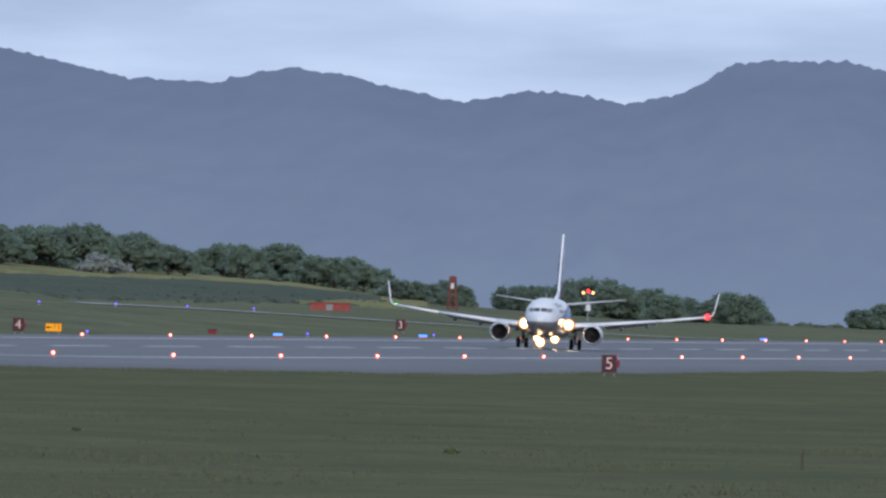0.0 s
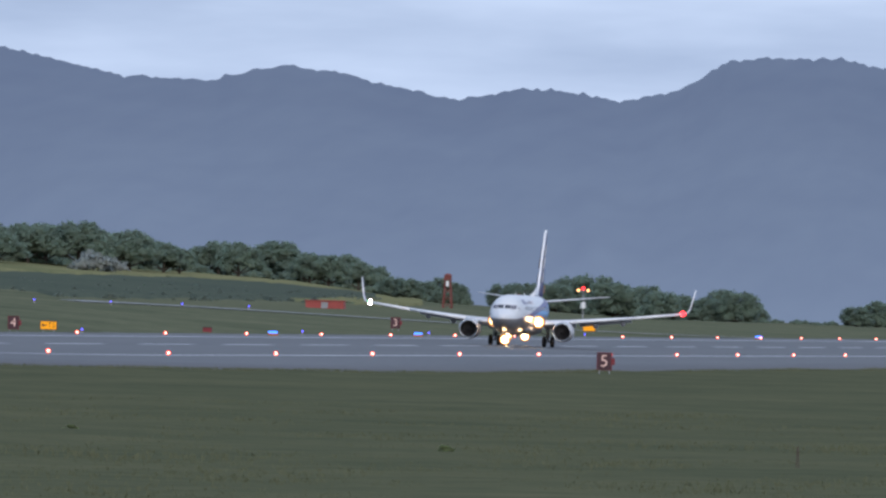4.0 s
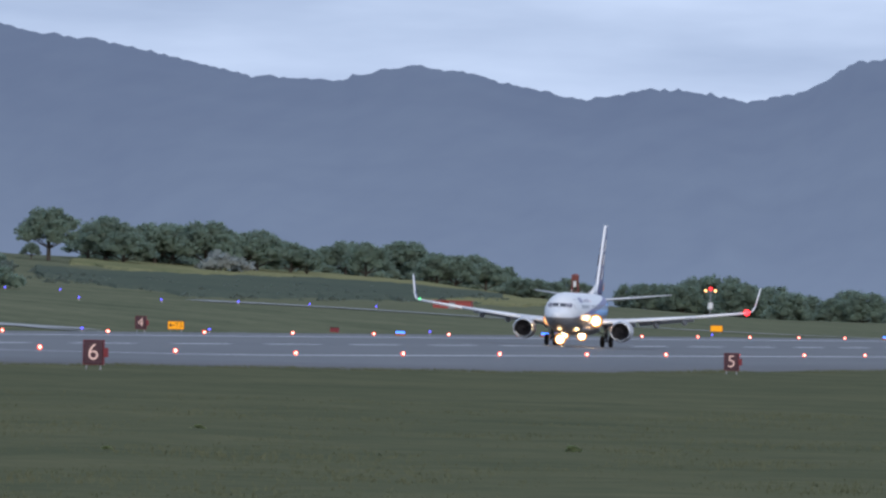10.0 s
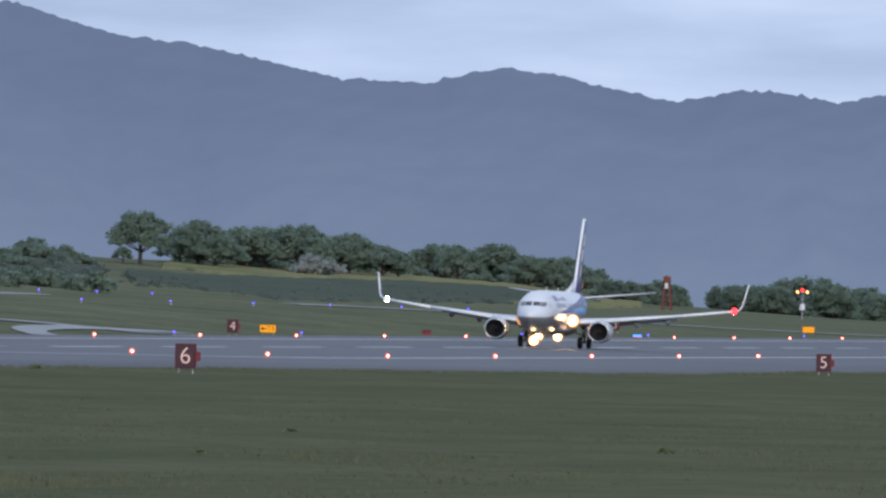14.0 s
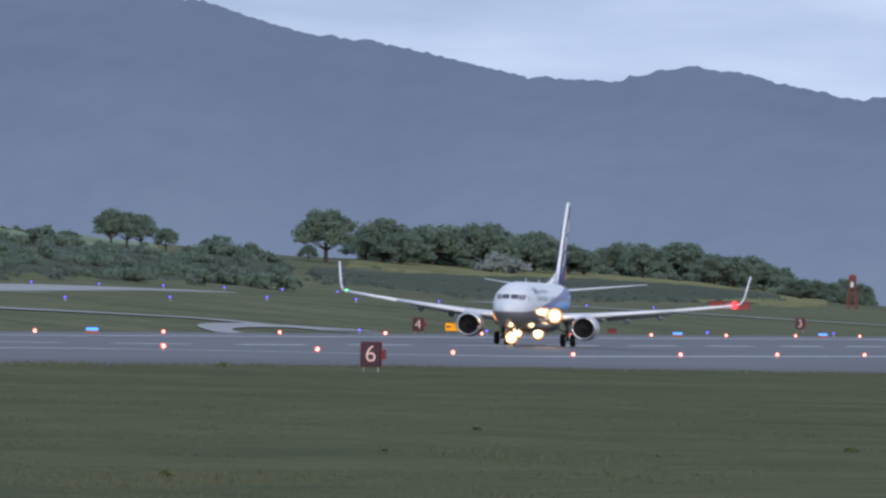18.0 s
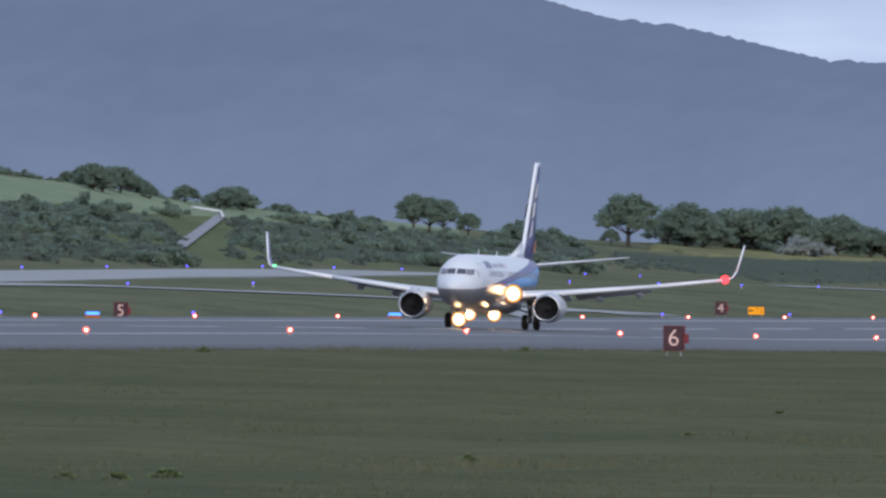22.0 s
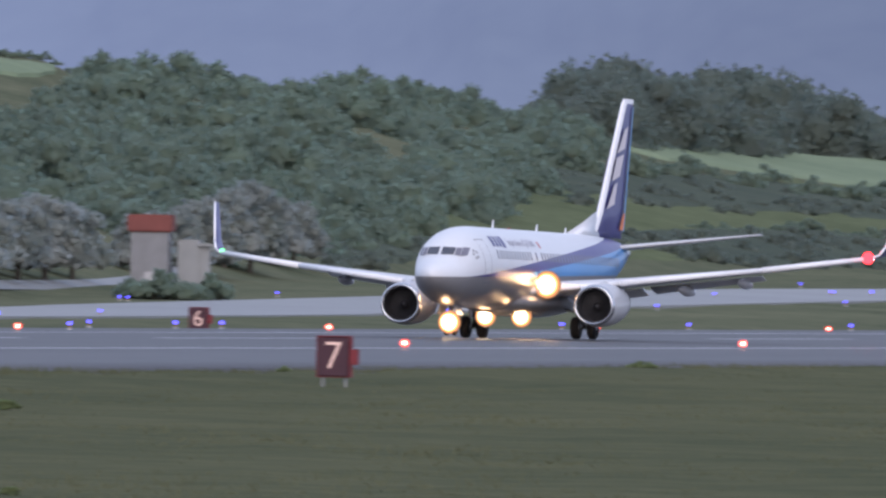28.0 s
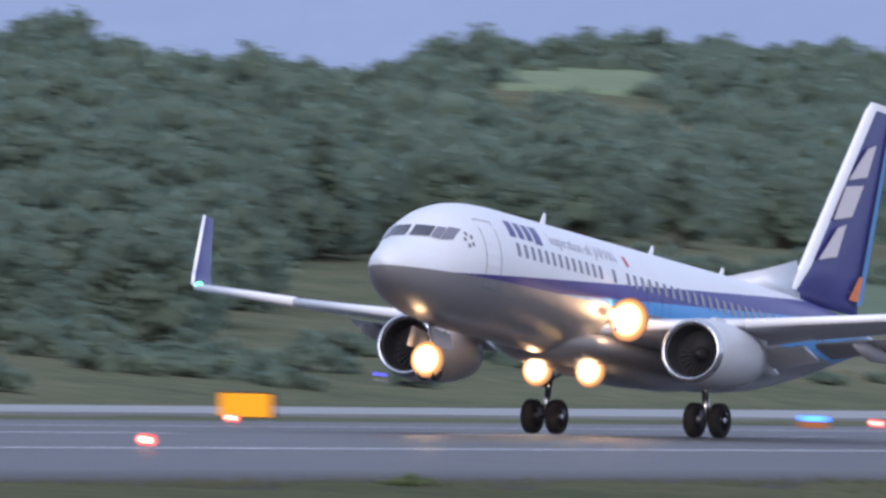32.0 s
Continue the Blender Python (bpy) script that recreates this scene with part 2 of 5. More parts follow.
def crest(az):
    """The hills' bare crest as seen from the eye, in thousandths."""
    return along(az, (56.67, 21.0), (62.9, 21.2), (63.3, 20.6), (63.78, 18.6), (64.5, 18.2), (64.85, 21.6), (65.56, 22.2), (66.0, 21.3), (67.01, 21.3), (67.56, 19.3), (68.23, 18.0),
                 (69.6, 18.4), (70.12, 19.2), (71.0, 18.6), (71.2, 17.2), (71.4, 15.2), (71.6, 15.2), (71.9, 17.1), (72.15, 17.6), (72.55, 17.0), (72.8, 15.2), (73.1, 15.0), (73.5, 13.8), (73.75, 13.2), (73.95, 14.0), (74.3, 13.8), (74.5, 12.4), (74.7, 11.94), (74.9, 12.28), (75.9, 10.71), (76.67, 10.27),
                 (77.23, 9.26), (77.79, 8.04), (78.34, 6.59), (79.12, 5.36), (80.01, 4.24), (80.56, 3.91), (81.12, 3.46), (81.79, 3.01), (82.45, 1.45), (83.34, 0.56),
                 (85.01, 0.21), (87.79, -0.13))


def crest_far(az):
    return along(az, (62.23, 1200), (70.01, 1350), (73.34, 1600), (75.56, 1900), (77.79, 2100), (80.01, 2400), (82.23, 2600), (87.79, 2600))


def foot_far(az):
    return along(az, (62.23, 600), (65.56, 700), (68.89, 800), (72.23, 1020), (74.45, 1330), (76.67, 1600), (78.9, 1900), (81.12, 2100), (87.79, 2300))


def land(x, y):
    r, az = math.hypot(x, y), math.degrees(math.atan2(x, y))
    z = plain(x, y)
    if y < 215 or az > 89 or az < 50:
        return z
    r0, r1 = foot_far(az), crest_far(az)
    if r <= r0:
        return z
    top = EYE[2] + r1 * crest(az) / 1000
    k = (min(r, r1) - r0) / (r1 - r0)
    base = plain(r0 * math.sin(radians(az)), r0 * math.cos(radians(az)))
    el0 = (base - EYE[2]) / r0
    el = el0 + (crest(az) / 1000 - el0) * k ** 0.9
    up = EYE[2] + el * min(r, r1)
    return max(z, up) if r < r1 else top


def polar(az, r):
    return r * math.sin(radians(az)), r * math.cos(radians(az))

# ---- ground, runway, taxiway ----
def grid_mesh(name, xs, ys, height, skirt=0.0):
    nx, ny = len(xs), len(ys)
    verts = [(x, y, height(x, y)) for y in ys for x in xs]
    faces = [(j * nx + i, j * nx + i + 1, (j + 1) * nx + i + 1, (j + 1) * nx + i) for j in range(ny - 1) for i in range(nx - 1)]
    if skirt:
        for j, flip in ((0, True), (ny - 1, False)):
            base = len(verts)
            verts += [(verts[j * nx + i][0], verts[j * nx + i][1], verts[j * nx + i][2] - skirt) for i in range(nx)]
            faces += [(j * nx + i, base + i, base + i + 1, j * nx + i + 1)[::1 if flip else -1] for i in range(nx - 1)]
    me = bpy.data.meshes.new(name)
    me.from_pydata(verts, [], faces)
    for p in me.polygons:
        p.use_smooth = True
    return me


PAVED = (134.0, 212.0)
TAXI = (268.0, 300.0)


def paved_near(x):
    """The runway's near paved edge; the shoulder is wider towards the far end."""
    return PAVED[0] - 7.5 * blend(600, 850, x)


def taxi_strip(x):
    """The taxiway's near edge and its width."""
    near = along(x, (430, 230.5), (470, 232), (626, 240), (840, 258), (950, 270), (1200, 272.5), (1350, 280), (1510, 281))
    return near, along(x, (470, 24), (700, 30), (900, 29), (1000, 26), (1130, 24), (1250, 17), (1350, 19), (1460, 19), (1520, 12), (1570, 2))


def ground_height(x, y):
    z = land(x, y)
    if paved_near(x) + 1.5 < y < PAVED[1] - 1.5 and -900 < x < 3400:
        z -= 0.3
    if 425 < x < 1480:
        near, wide = taxi_strip(x)
        if near + 1.5 < y < near + wide - 1.5:
            z -= 0.25
    return z


azs = np.concatenate([np.arange(-180, 58, 8.0), np.arange(58, 89.99, 0.16), np.arange(90, 179, 8.0)])
rs = np.concatenate([[0.5, 20, 60], np.arange(100, 700, 14.0), np.arange(700, 1400, 22.0), np.arange(1400, 2750, 45.0), [3000, 3500, 4200, 6000, 9000]])
nr, na = len(rs), len(azs)
gv = []
for a in azs:
    for r in rs:
        x, y = polar(a, r)
        rough = 0.0 if paved_near(x) < y < PAVED[1] or 225 < y < TAXI[1] + 3 or r > 2800 else 0.10 * noise.noise((x * 0.05, y * 0.2, 0)) + 0.05 * noise.noise((x * 0.3, y * 0.6, 3))
        gv.append((x, y, ground_height(x, y) + rough - (0.02 if y < 260 else 0)))
gf = [(i * nr + j, ((i + 1) % na) * nr + j, ((i + 1) % na) * nr + j + 1, i * nr + j + 1) for i in range(na) for j in range(nr - 1)]
gf.append(tuple(i * nr for i in range(na)))
gm = bpy.data.meshes.new("ground")
gm.from_pydata(gv, [], gf)
gm.flip_normals()
gm.materials.append(M["grass"])
for p in gm.polygons:
    p.use_smooth = True
ground = tagged(new("ground", gm), "rough mown airfield grass rising into hills", "grass", kind="structure")

rx_ = np.concatenate([np.arange(-800, 240, 40.0), np.arange(240, 2000, 12.0), np.arange(2000, 3301, 50.0)])
# the rows across the runway: the first follows the paved edge, the rest keep their place
ACROSS = [PAVED[0], 139, 144, 148, 152, 160, 168, 173.5, 179, 187, 195, 199, 205, PAVED[1]]
rm = grid_mesh("runway", rx_, ACROSS, lambda x, y: plain(x, y) + 0.03, 0.4)
for v in rm.vertices:
    if v.co.y < 138:
        drop = v.co.z - plain(v.co.x, v.co.y)
        v.co.y = paved_near(v.co.x)
        v.co.z = plain(v.co.x, v.co.y) + drop
runway = part("runway", rm, M["asphalt"])
tagged(runway, "wet dark grey asphalt runway", "runway", kind="structure")
# the paved shoulder of the near side has an uneven grass edge
for name, y0, y1, step in (("side_stripe", 150.4, 151.3, 12), ("side_stripe", 195.7, 196.6, 12)):
    me = grid_mesh(name, np.arange(200, 2500, step), [y0, y1], lambda x, y: plain(x, y) + 0.045)
    tagged(part(name, me, M["line"]), "worn white runway side stripe", "marking", "runway markings", "structure")
for i in range(60):
    x0 = 220 + i * 50
    me = grid_mesh("centre_dash", np.arange(x0, x0 + 30.1, 10), [173.05, 173.95], lambda x, y: plain(x, y) + 0.045)
    tagged(part("centre_dash", me, M["line"]), "worn white centre line dash", "marking", "runway markings", "structure")

tv, tf = [], []
for i, x in enumerate(np.arange(430, 1571, 10.0)):
    near, wide = taxi_strip(x)
    tv += [(x, near + wide * k / 4, land(x, near + wide * k / 4) + 0.1) for k in range(5)] + [(x, near, land(x, near) - 0.3)]
    if i:
        b = 6 * i
        tf += [(b - 6 + k, b + k, b + k + 1, b - 5 + k) for k in range(4)] + [(b - 1, b + 5, b, b - 6)]
tm = bpy.data.meshes.new("taxiway")
tm.from_pydata(tv, [], tf)
taxiway = part("taxiway", tm, M["concrete"])
tagged(taxiway, "pale wet concrete taxiway behind the runway", "taxiway", kind="structure")


def link_road(x0, x1, label):
    """A taxiway that joins the runway and the parallel one, with rounded mouths."""
    verts, faces = [], []
    for i, y in enumerate(np.linspace(211.0, 250.0, 25)):
        k = (y - 211) / 39
        mid = x0 + (x1 - x0) * k
        half = 13 + 22 * (abs(k - 0.5) * 2) ** 4
        verts += [(mid - half, y, land(mid - half, y) + 0.1), (mid + half, y, land(mid + half, y) + 0.1)]
        if i:
            faces.append((2 * i - 2, 2 * i - 1, 2 * i + 1, 2 * i))
    me = bpy.data.meshes.new("link_taxiway")
    me.from_pydata(verts, [], faces)
    tagged(part("link_taxiway", me, M["concrete"]), label, "taxiway", "link taxiways", "structure")


link_road(590, 690, "pale concrete link taxiway to the runway")


def ribbon(name, points, width, mat, label, category="road", up=0.1):
    """A road that bends through points of the plan."""
    p = [Vector((*q, 0)) for q in points]
    p = [2 * p[0] - p[1]] + p + [2 * p[-1] - p[-2]]
    line = []
    for a, b, c, d in zip(p, p[1:], p[2:], p[3:]):
        for k in range(8):
            t = k / 8
            line.append(0.5 * (2 * b + (c - a) * t + (2 * a - 5 * b + 4 * c - d) * t * t + (3 * b - a - 3 * c + d) * t ** 3))
    line.append(p[-2])
    verts, faces = [], []
    for i, c in enumerate(line):
        d = (line[min(i + 1, len(line) - 1)] - line[max(i - 1, 0)]).normalized()
        for k in (-0.5, 0.5):
            x, y = c.x - d.y * width * k, c.y + d.x * width * k
            verts.append((x, y, land(x, y) + up))
        if i:
            faces.append((2 * i - 2, 2 * i - 1, 2 * i + 1, 2 * i))
    me = bpy.data.meshes.new(name)
    me.from_pydata(verts, [], faces)
    return tagged(part(name, me, mat), label, category, kind="structure")


ribbon("link_taxiway", ((1180, 272), (1239, 269), (1267, 261), (1302, 250), (1328, 236), (1340, 222), (1347, 211)), 5.0, M["concrete"], "narrow curving concrete link taxiway", "taxiway")
ribbon("link_taxiway", ((1262, 226), (1290, 233), (1325, 234), (1356, 229)), 3.5, M["concrete"], "short concrete stub of the link taxiway", "taxiway")
ribbon("taxiway", ((1690, 271), (1730, 269), (1790, 261), (1850, 247), (1930, 226), (1990, 211)), 4.0, M["concrete"], "thin far end of the taxiway bending to the runway", "taxiway")
ribbon("service_road", ((845, 293), (870, 299), (930, 311), (1000, 319), (1106, 336), (1200, 362)), 2.4, M["concrete"], "pale wet service road along the foot of the hill", up=0.12)

# ---- the far mountain range ----
RANGE = ((56.67, 44.51), (70.01, 44.45), (74.45, 39.98), (76.67, 33.3), (78.01, 27.73), (79.01, 25.05), (79.68, 23.38), (79.9, 22.16), (80.12, 21.1), (80.45, 20.52), (80.78, 19.26), (81.08, 18.15),
         (81.5, 17.87), (81.58, 18.42), (81.8, 19.14), (82.01, 18.75), (82.35, 17.42), (82.56, 16.8), (82.7, 17.25), (82.83, 17.8),
         (82.99, 17.69), (83.26, 16.97), (83.52, 17.86), (83.72, 20.08), (83.81, 20.36), (84.22, 20.58), (84.39, 19.91), (85.57, 17.68), (90.01, 15.44))
mv, mf = [], []
maz = np.arange(54, 90, 0.02)
steps = [k / 20 for k in range(21)]
for i, a in enumerate(maz):
    top = along(a, *RANGE) / 1000
    for k in steps:
        r = 4000 + 650 * k + (160 * noise.noise((a * 1.1 + 0.5 * k, 0, 0)) + 60 * noise.noise((a * 4.5 + 0.8 * k, 0, 7))) * (1 - k) * min(1, 4 * k)
        fuzz = 0.00024 * noise.noise((a * 14, 0, 5)) + 0.0002 * noise.noise((a * 34, 2, 5)) + 0.00016 * noise.noise((a * 75, 3, 5)) if k == 1 else 0.0
        x, y = polar(a, r)
        mv.append((x, y, EYE[2] + r * (top * k ** 0.8 + fuzz) + 0))
    if i:
        n = len(steps)
        mf += [((i - 1) * n + j, i * n + j, i * n + j + 1, (i - 1) * n + j + 1) for j in range(n - 1)]
mm = bpy.data.meshes.new("mountain_range")
mm.from_pydata(mv, [], mf)
mm.flip_normals()
# the haze before the ridge is put in as glow of its own surface
haze_glow = material("mountain_wood_haze_glow", (0.030, 0.038, 0.036), 1.0, scale=0.012, fine=9, second=(0.012, 0.018, 0.02), bump=0, spec=0)
hn, hl = haze_glow.node_tree.nodes, haze_glow.node_tree.links
hp = hn["Principled BSDF"]
steep = hn.new("ShaderNodeMapping")
steep.inputs["Scale"].default_value = (0.12, 0.8, 1.0)
for n in [n for n in hn if n.bl_idname == "ShaderNodeTexNoise"]:
    hl.new(steep.outputs[0], n.inputs["Vector"])
hl.new([n for n in hn if n.bl_idname == "ShaderNodeTexCoord"][0].outputs["Object"], steep.inputs["Vector"])
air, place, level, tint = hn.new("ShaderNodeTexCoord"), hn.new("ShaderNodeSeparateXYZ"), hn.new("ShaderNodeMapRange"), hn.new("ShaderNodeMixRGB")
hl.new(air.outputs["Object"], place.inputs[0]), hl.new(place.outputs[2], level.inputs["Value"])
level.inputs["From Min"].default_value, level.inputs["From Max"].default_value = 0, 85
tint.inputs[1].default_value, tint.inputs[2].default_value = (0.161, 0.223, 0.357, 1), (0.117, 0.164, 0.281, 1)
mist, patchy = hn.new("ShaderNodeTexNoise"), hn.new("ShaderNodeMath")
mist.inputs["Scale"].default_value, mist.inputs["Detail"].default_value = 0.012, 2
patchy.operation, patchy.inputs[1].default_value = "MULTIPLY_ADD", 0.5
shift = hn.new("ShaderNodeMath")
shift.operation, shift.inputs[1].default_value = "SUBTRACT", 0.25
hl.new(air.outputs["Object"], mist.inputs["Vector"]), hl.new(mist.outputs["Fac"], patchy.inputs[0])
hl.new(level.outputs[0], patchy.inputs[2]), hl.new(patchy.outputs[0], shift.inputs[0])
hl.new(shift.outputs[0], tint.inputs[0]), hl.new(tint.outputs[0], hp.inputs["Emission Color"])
# this glow strengthens with y, standing in for thicker mist there
mist_glow = hn.new("ShaderNodeMapRange")
mist_glow.inputs["From Min"].default_value, mist_glow.inputs["From Max"].default_value = 1020, 1720
mist_glow.inputs["To Min"].default_value, mist_glow.inputs["To Max"].default_value = 1.0, 1.85
hl.new(place.outputs[1], mist_glow.inputs["Value"]), hl.new(mist_glow.outputs[0], hp.inputs["Emission Strength"])
mm.materials.append(haze_glow)
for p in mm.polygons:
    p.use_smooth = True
tagged(new("mountain_range", mm), "blue-grey wooded mountain ridge glowing with painted evening haze", "mountain", kind="structure")


# ---- trees and bushes ----
ico = bmesh.new()
bmesh.ops.create_icosphere(ico, subdivisions=1, radius=1)
BALL_V = np.array([tuple(v.co) for v in ico.verts])
BALL_F = np.array([tuple(v.index for v in f.verts) for f in ico.faces])
ico.free()


def unit(a):
    return a / (np.linalg.norm(a, axis=-1, keepdims=True) + 1e-9)


def leaf_cloud(rng, lobes, count, size, dense=0.55):
    """Many small tilted leaf sprays through the outer half of several lobes: points, triangles, soft normals."""
    lobes = np.array(lobes)
    mid = lobes[:, :3].mean(0)
    mid[2] *= 0.55
    share = lobes[:, 3] ** 2
    pick = lobes[rng.choice(len(lobes), count, p=share / share.sum())]
    d = unit(rng.normal(size=(count, 3)))
    low = d[:, 2] < -0.45
    d[low, 2] *= -0.6
    c = pick[:, :3] + d * (pick[:, 3] * (dense + 0.04 + (1.08 - dense) * rng.random(count)))[:, None] * np.array((1, 1, 0.85))
    n = unit(d + 0.9 * rng.normal(size=(count, 3)))
    u = unit(np.cross(n, rng.normal(size=(count, 3))))
    w = np.cross(n, u)
    s = (size * (0.5 + 1.0 * rng.random(count)))[:, None]
    tri = np.stack([c + s * u, c + s * (0.62 * w - 0.5 * u), c - s * (0.62 * w + 0.35 * u)], 1)
    soft = unit(0.3 * d + 0.5 * unit(c - mid) + 0.08 * rng.normal(size=(count, 3)) + np.array((0, 0, 0.9)))
    verts, faces, turned = [tri.reshape(-1, 3)], [np.arange(count * 3).reshape(-1, 3)], [np.repeat(soft, 3, 0)]
    # the dense inside of each lobe
    base = count * 3
    for x, y, z, r in lobes:
        k = r * (dense + 0.1 * rng.random(len(BALL_V)))[:, None]
        verts.append(np.array((x, y, z)) + BALL_V * k * np.array((1, 1, 0.85)))
        faces.append(BALL_F + base)
        turned.append(unit(0.3 * BALL_V + 0.5 * unit(np.array((x, y, z)) - mid) + np.array((0, 0, 0.9))))
        base += len(BALL_V)
    return np.concatenate(verts), np.concatenate(faces), np.concatenate(turned)


def soft_mesh(name, v, f, n, mat):
    """Leaves shaded along the crown's own roundness."""
    me = bpy.data.meshes.new(name)
    me.vertices.add(len(v)), me.loops.add(len(f) * 3), me.polygons.add(len(f))
    me.vertices.foreach_set("co", np.ascontiguousarray(v, dtype=np.float32).ravel())
    me.loops.foreach_set("vertex_index", np.ascontiguousarray(f, dtype=np.int32).ravel())
    me.polygons.foreach_set("loop_start", np.arange(0, len(f) * 3, 3, dtype=np.int32))
    me.update(calc_edges=True)
    me.polygons.foreach_set("use_smooth", [True] * len(f))
    me.normals_split_custom_set_from_vertices(n.tolist())
    me.materials.append(mat)
    return me


def crown_shape(rng, kind, many=22):
    """Lobes (x, y, z, radius) of a crown about 8 m high; a bush is about 2.5 m high."""
    lobes = []
    if kind in ("round", "dome"):
        top, wide = (6.0, 2.7) if kind == "round" else (5.6, 3.1)
        lobes.append((0, 0, 0.5 * top + 0.5, wide))
        for i in range(many):
            h, a = (i + rng.random()) / many, i * 2.4 + 0.8 * rng.random()
            # wide below the middle, drawn in towards the top
            w = wide * math.sqrt(max(0.03, 1 - (1.3 * h - 0.36) ** 2)) * (0.72 + 0.3 * rng.random())
            lobes.append((w * math.cos(a), w * math.sin(a), 1.6 + (top - 1.2) * h, (0.75 + 0.75 * rng.random()) * (1.15 - 0.3 * h)))
    elif kind == "spread":
        # a broad canopy over a bare trunk
        lobes.append((0, 0, 4.3, 2.5))
        for i in range(many):
            h, a = (i + rng.random()) / many, i * 2.4 + 0.8 * rng.random()
            w = 2.9 * math.sqrt(max(0.02, 1 - h ** 1.6)) * (0.75 + 0.3 * rng.random())
            lobes.append((w * math.cos(a), w * math.sin(a), 2.5 + 3.6 * h, (0.7 + 0.55 * rng.random()) * (1.15 - 0.25 * h)))
    elif kind == "tall":
        for i in range(16):
            h = (i + rng.random()) / 16
            w, a = 1.7 * (1.08 - h), i * 2.4 + rng.random()
            lobes.append((w * math.cos(a), w * math.sin(a), 2.4 + 7.4 * h, 0.6 + 0.75 * (1 - h)))
    else:
        for i in range(13):
            a, q = i * 2.4 + rng.random(), rng.random() ** 0.7
            lobes.append((2.3 * q * math.cos(a), 1.8 * q * math.sin(a), 0.45 + 1.35 * rng.random() * (1.15 - q), 0.42 + 0.4 * rng.random()))
    return lobes


def tree_kind(seed, kind, mat, count=3600, size=0.25):
    rng = np.random.default_rng(seed)
    lobes = crown_shape(rng, kind)
    crown = soft_mesh("crown", *leaf_cloud(rng, lobes, count, size), mat)
    bm = bmesh.new()
    if kind == "bush":
        for l in lobes[:5]:
            tube((0.1 * l[0], 0.1 * l[1], -0.3), l[:3], 0.06, 0.02, 5, bm)
    else:
        tube((0, 0, -0.8), (0.1, 0, 3.6), 0.27, 0.17, 7, bm)
        for l in lobes[:7]:
            tube((0.1, 0, 1.4 + 0.2 * l[3]), l[:3], 0.11, 0.03, 5, bm)
    trunk = mesh_of(bm, "trunk")
    trunk.materials.append(M["bark"])
    return crown, trunk


KINDS = {
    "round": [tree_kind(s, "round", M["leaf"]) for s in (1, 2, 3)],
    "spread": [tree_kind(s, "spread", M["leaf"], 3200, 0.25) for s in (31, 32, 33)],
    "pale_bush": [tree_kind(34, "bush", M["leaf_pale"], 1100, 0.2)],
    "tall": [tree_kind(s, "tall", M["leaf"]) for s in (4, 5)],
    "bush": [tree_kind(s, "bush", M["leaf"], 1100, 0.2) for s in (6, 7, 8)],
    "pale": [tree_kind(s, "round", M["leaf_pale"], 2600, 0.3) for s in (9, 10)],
}
LABELS = {
    "round": ("broad dark green deciduous tree on the hillside", "tree"), "tall": ("tall narrow dark green tree on the hillside", "tree"),
    "spread": ("broad dark green tree over a bare trunk", "tree"), "pale_bush": ("pale green rounded bush on the grassy bank", "bush"),
    "bush": ("low dark green bush on the grassy bank", "bush"), "pale": ("pale blossoming tree before the dark wood", "tree"),
}
rnd = random.Random(7)


def plant(kind, az, r, size, sink=0.15, group="", label="", wide=1.0):
    x, y = polar(az, r)
    crown, trunk = rnd.choice(KINDS[kind])
    name = "bush" if "bush" in kind else "tree"
    s = size * rnd.uniform(0.88, 1.12)
    ob = new(name)
    ob.matrix_basis = Matrix.LocRotScale((x, y, land(x, y) - sink), Euler((0, 0, rnd.uniform(0, 6.3))), (s * wide * rnd.uniform(0.9, 1.15), s * wide, s * rnd.uniform(0.9, 1.1)))
    text, cat = LABELS[kind]
    tagged(ob, label or text, cat, group)
    part("crown", crown, None, ob)
    part("trunk", trunk, None, ob)
    return ob


def at_level(az, want):
    """The distance at which the hillside at az shows at that height, in thousandths."""
    lo, hi = foot_far(az), crest_far(az)
    for _ in range(24):
        mid = (lo + hi) / 2
        x, y = polar(az, mid)
        lo, hi = (mid, hi) if (land(x, y) - EYE[2]) / mid * 1000 < want else (lo, mid)
    return lo


def wood(name, spots, label, mat, count=1450, size=0.27, seed=11, kind="dome", sunk=3.9):
    """Far trees that nobody could count: one object."""
    rng = np.random.default_rng(seed)
    clouds = [leaf_cloud(rng, crown_shape(rng, kind, 12), count, size, 0.72) for _ in range(6)]
    vs, fs, ns, base = [], [], [], 0
    for az, r, s in spots:
        v, f, n = clouds[rng.integers(6)]
        x, y = polar(az, r)
        a = rng.random() * 6.3
        rot = np.array(((math.cos(a), -math.sin(a), 0), (math.sin(a), math.cos(a), 0), (0, 0, 1)))
        vs.append((v @ rot.T) * s * rng.uniform(0.85, 1.15, 3) + np.array((x, y, land(x, y) - sunk * s)))
        fs.append(f + base)
        ns.append(n @ rot.T)
        base += len(v)
    me = soft_mesh(name, np.concatenate(vs), np.concatenate(fs), np.concatenate(ns), mat)
    return tagged(new(name, me), label, "wood", kind="stuff")


# ---- planting ----
# the wooded hill close behind the field
def clearing(az, level):
    return 71.88 < az < 72.66 and level > 12.4 or 64.88 < az < 65.8 and level > 16.2


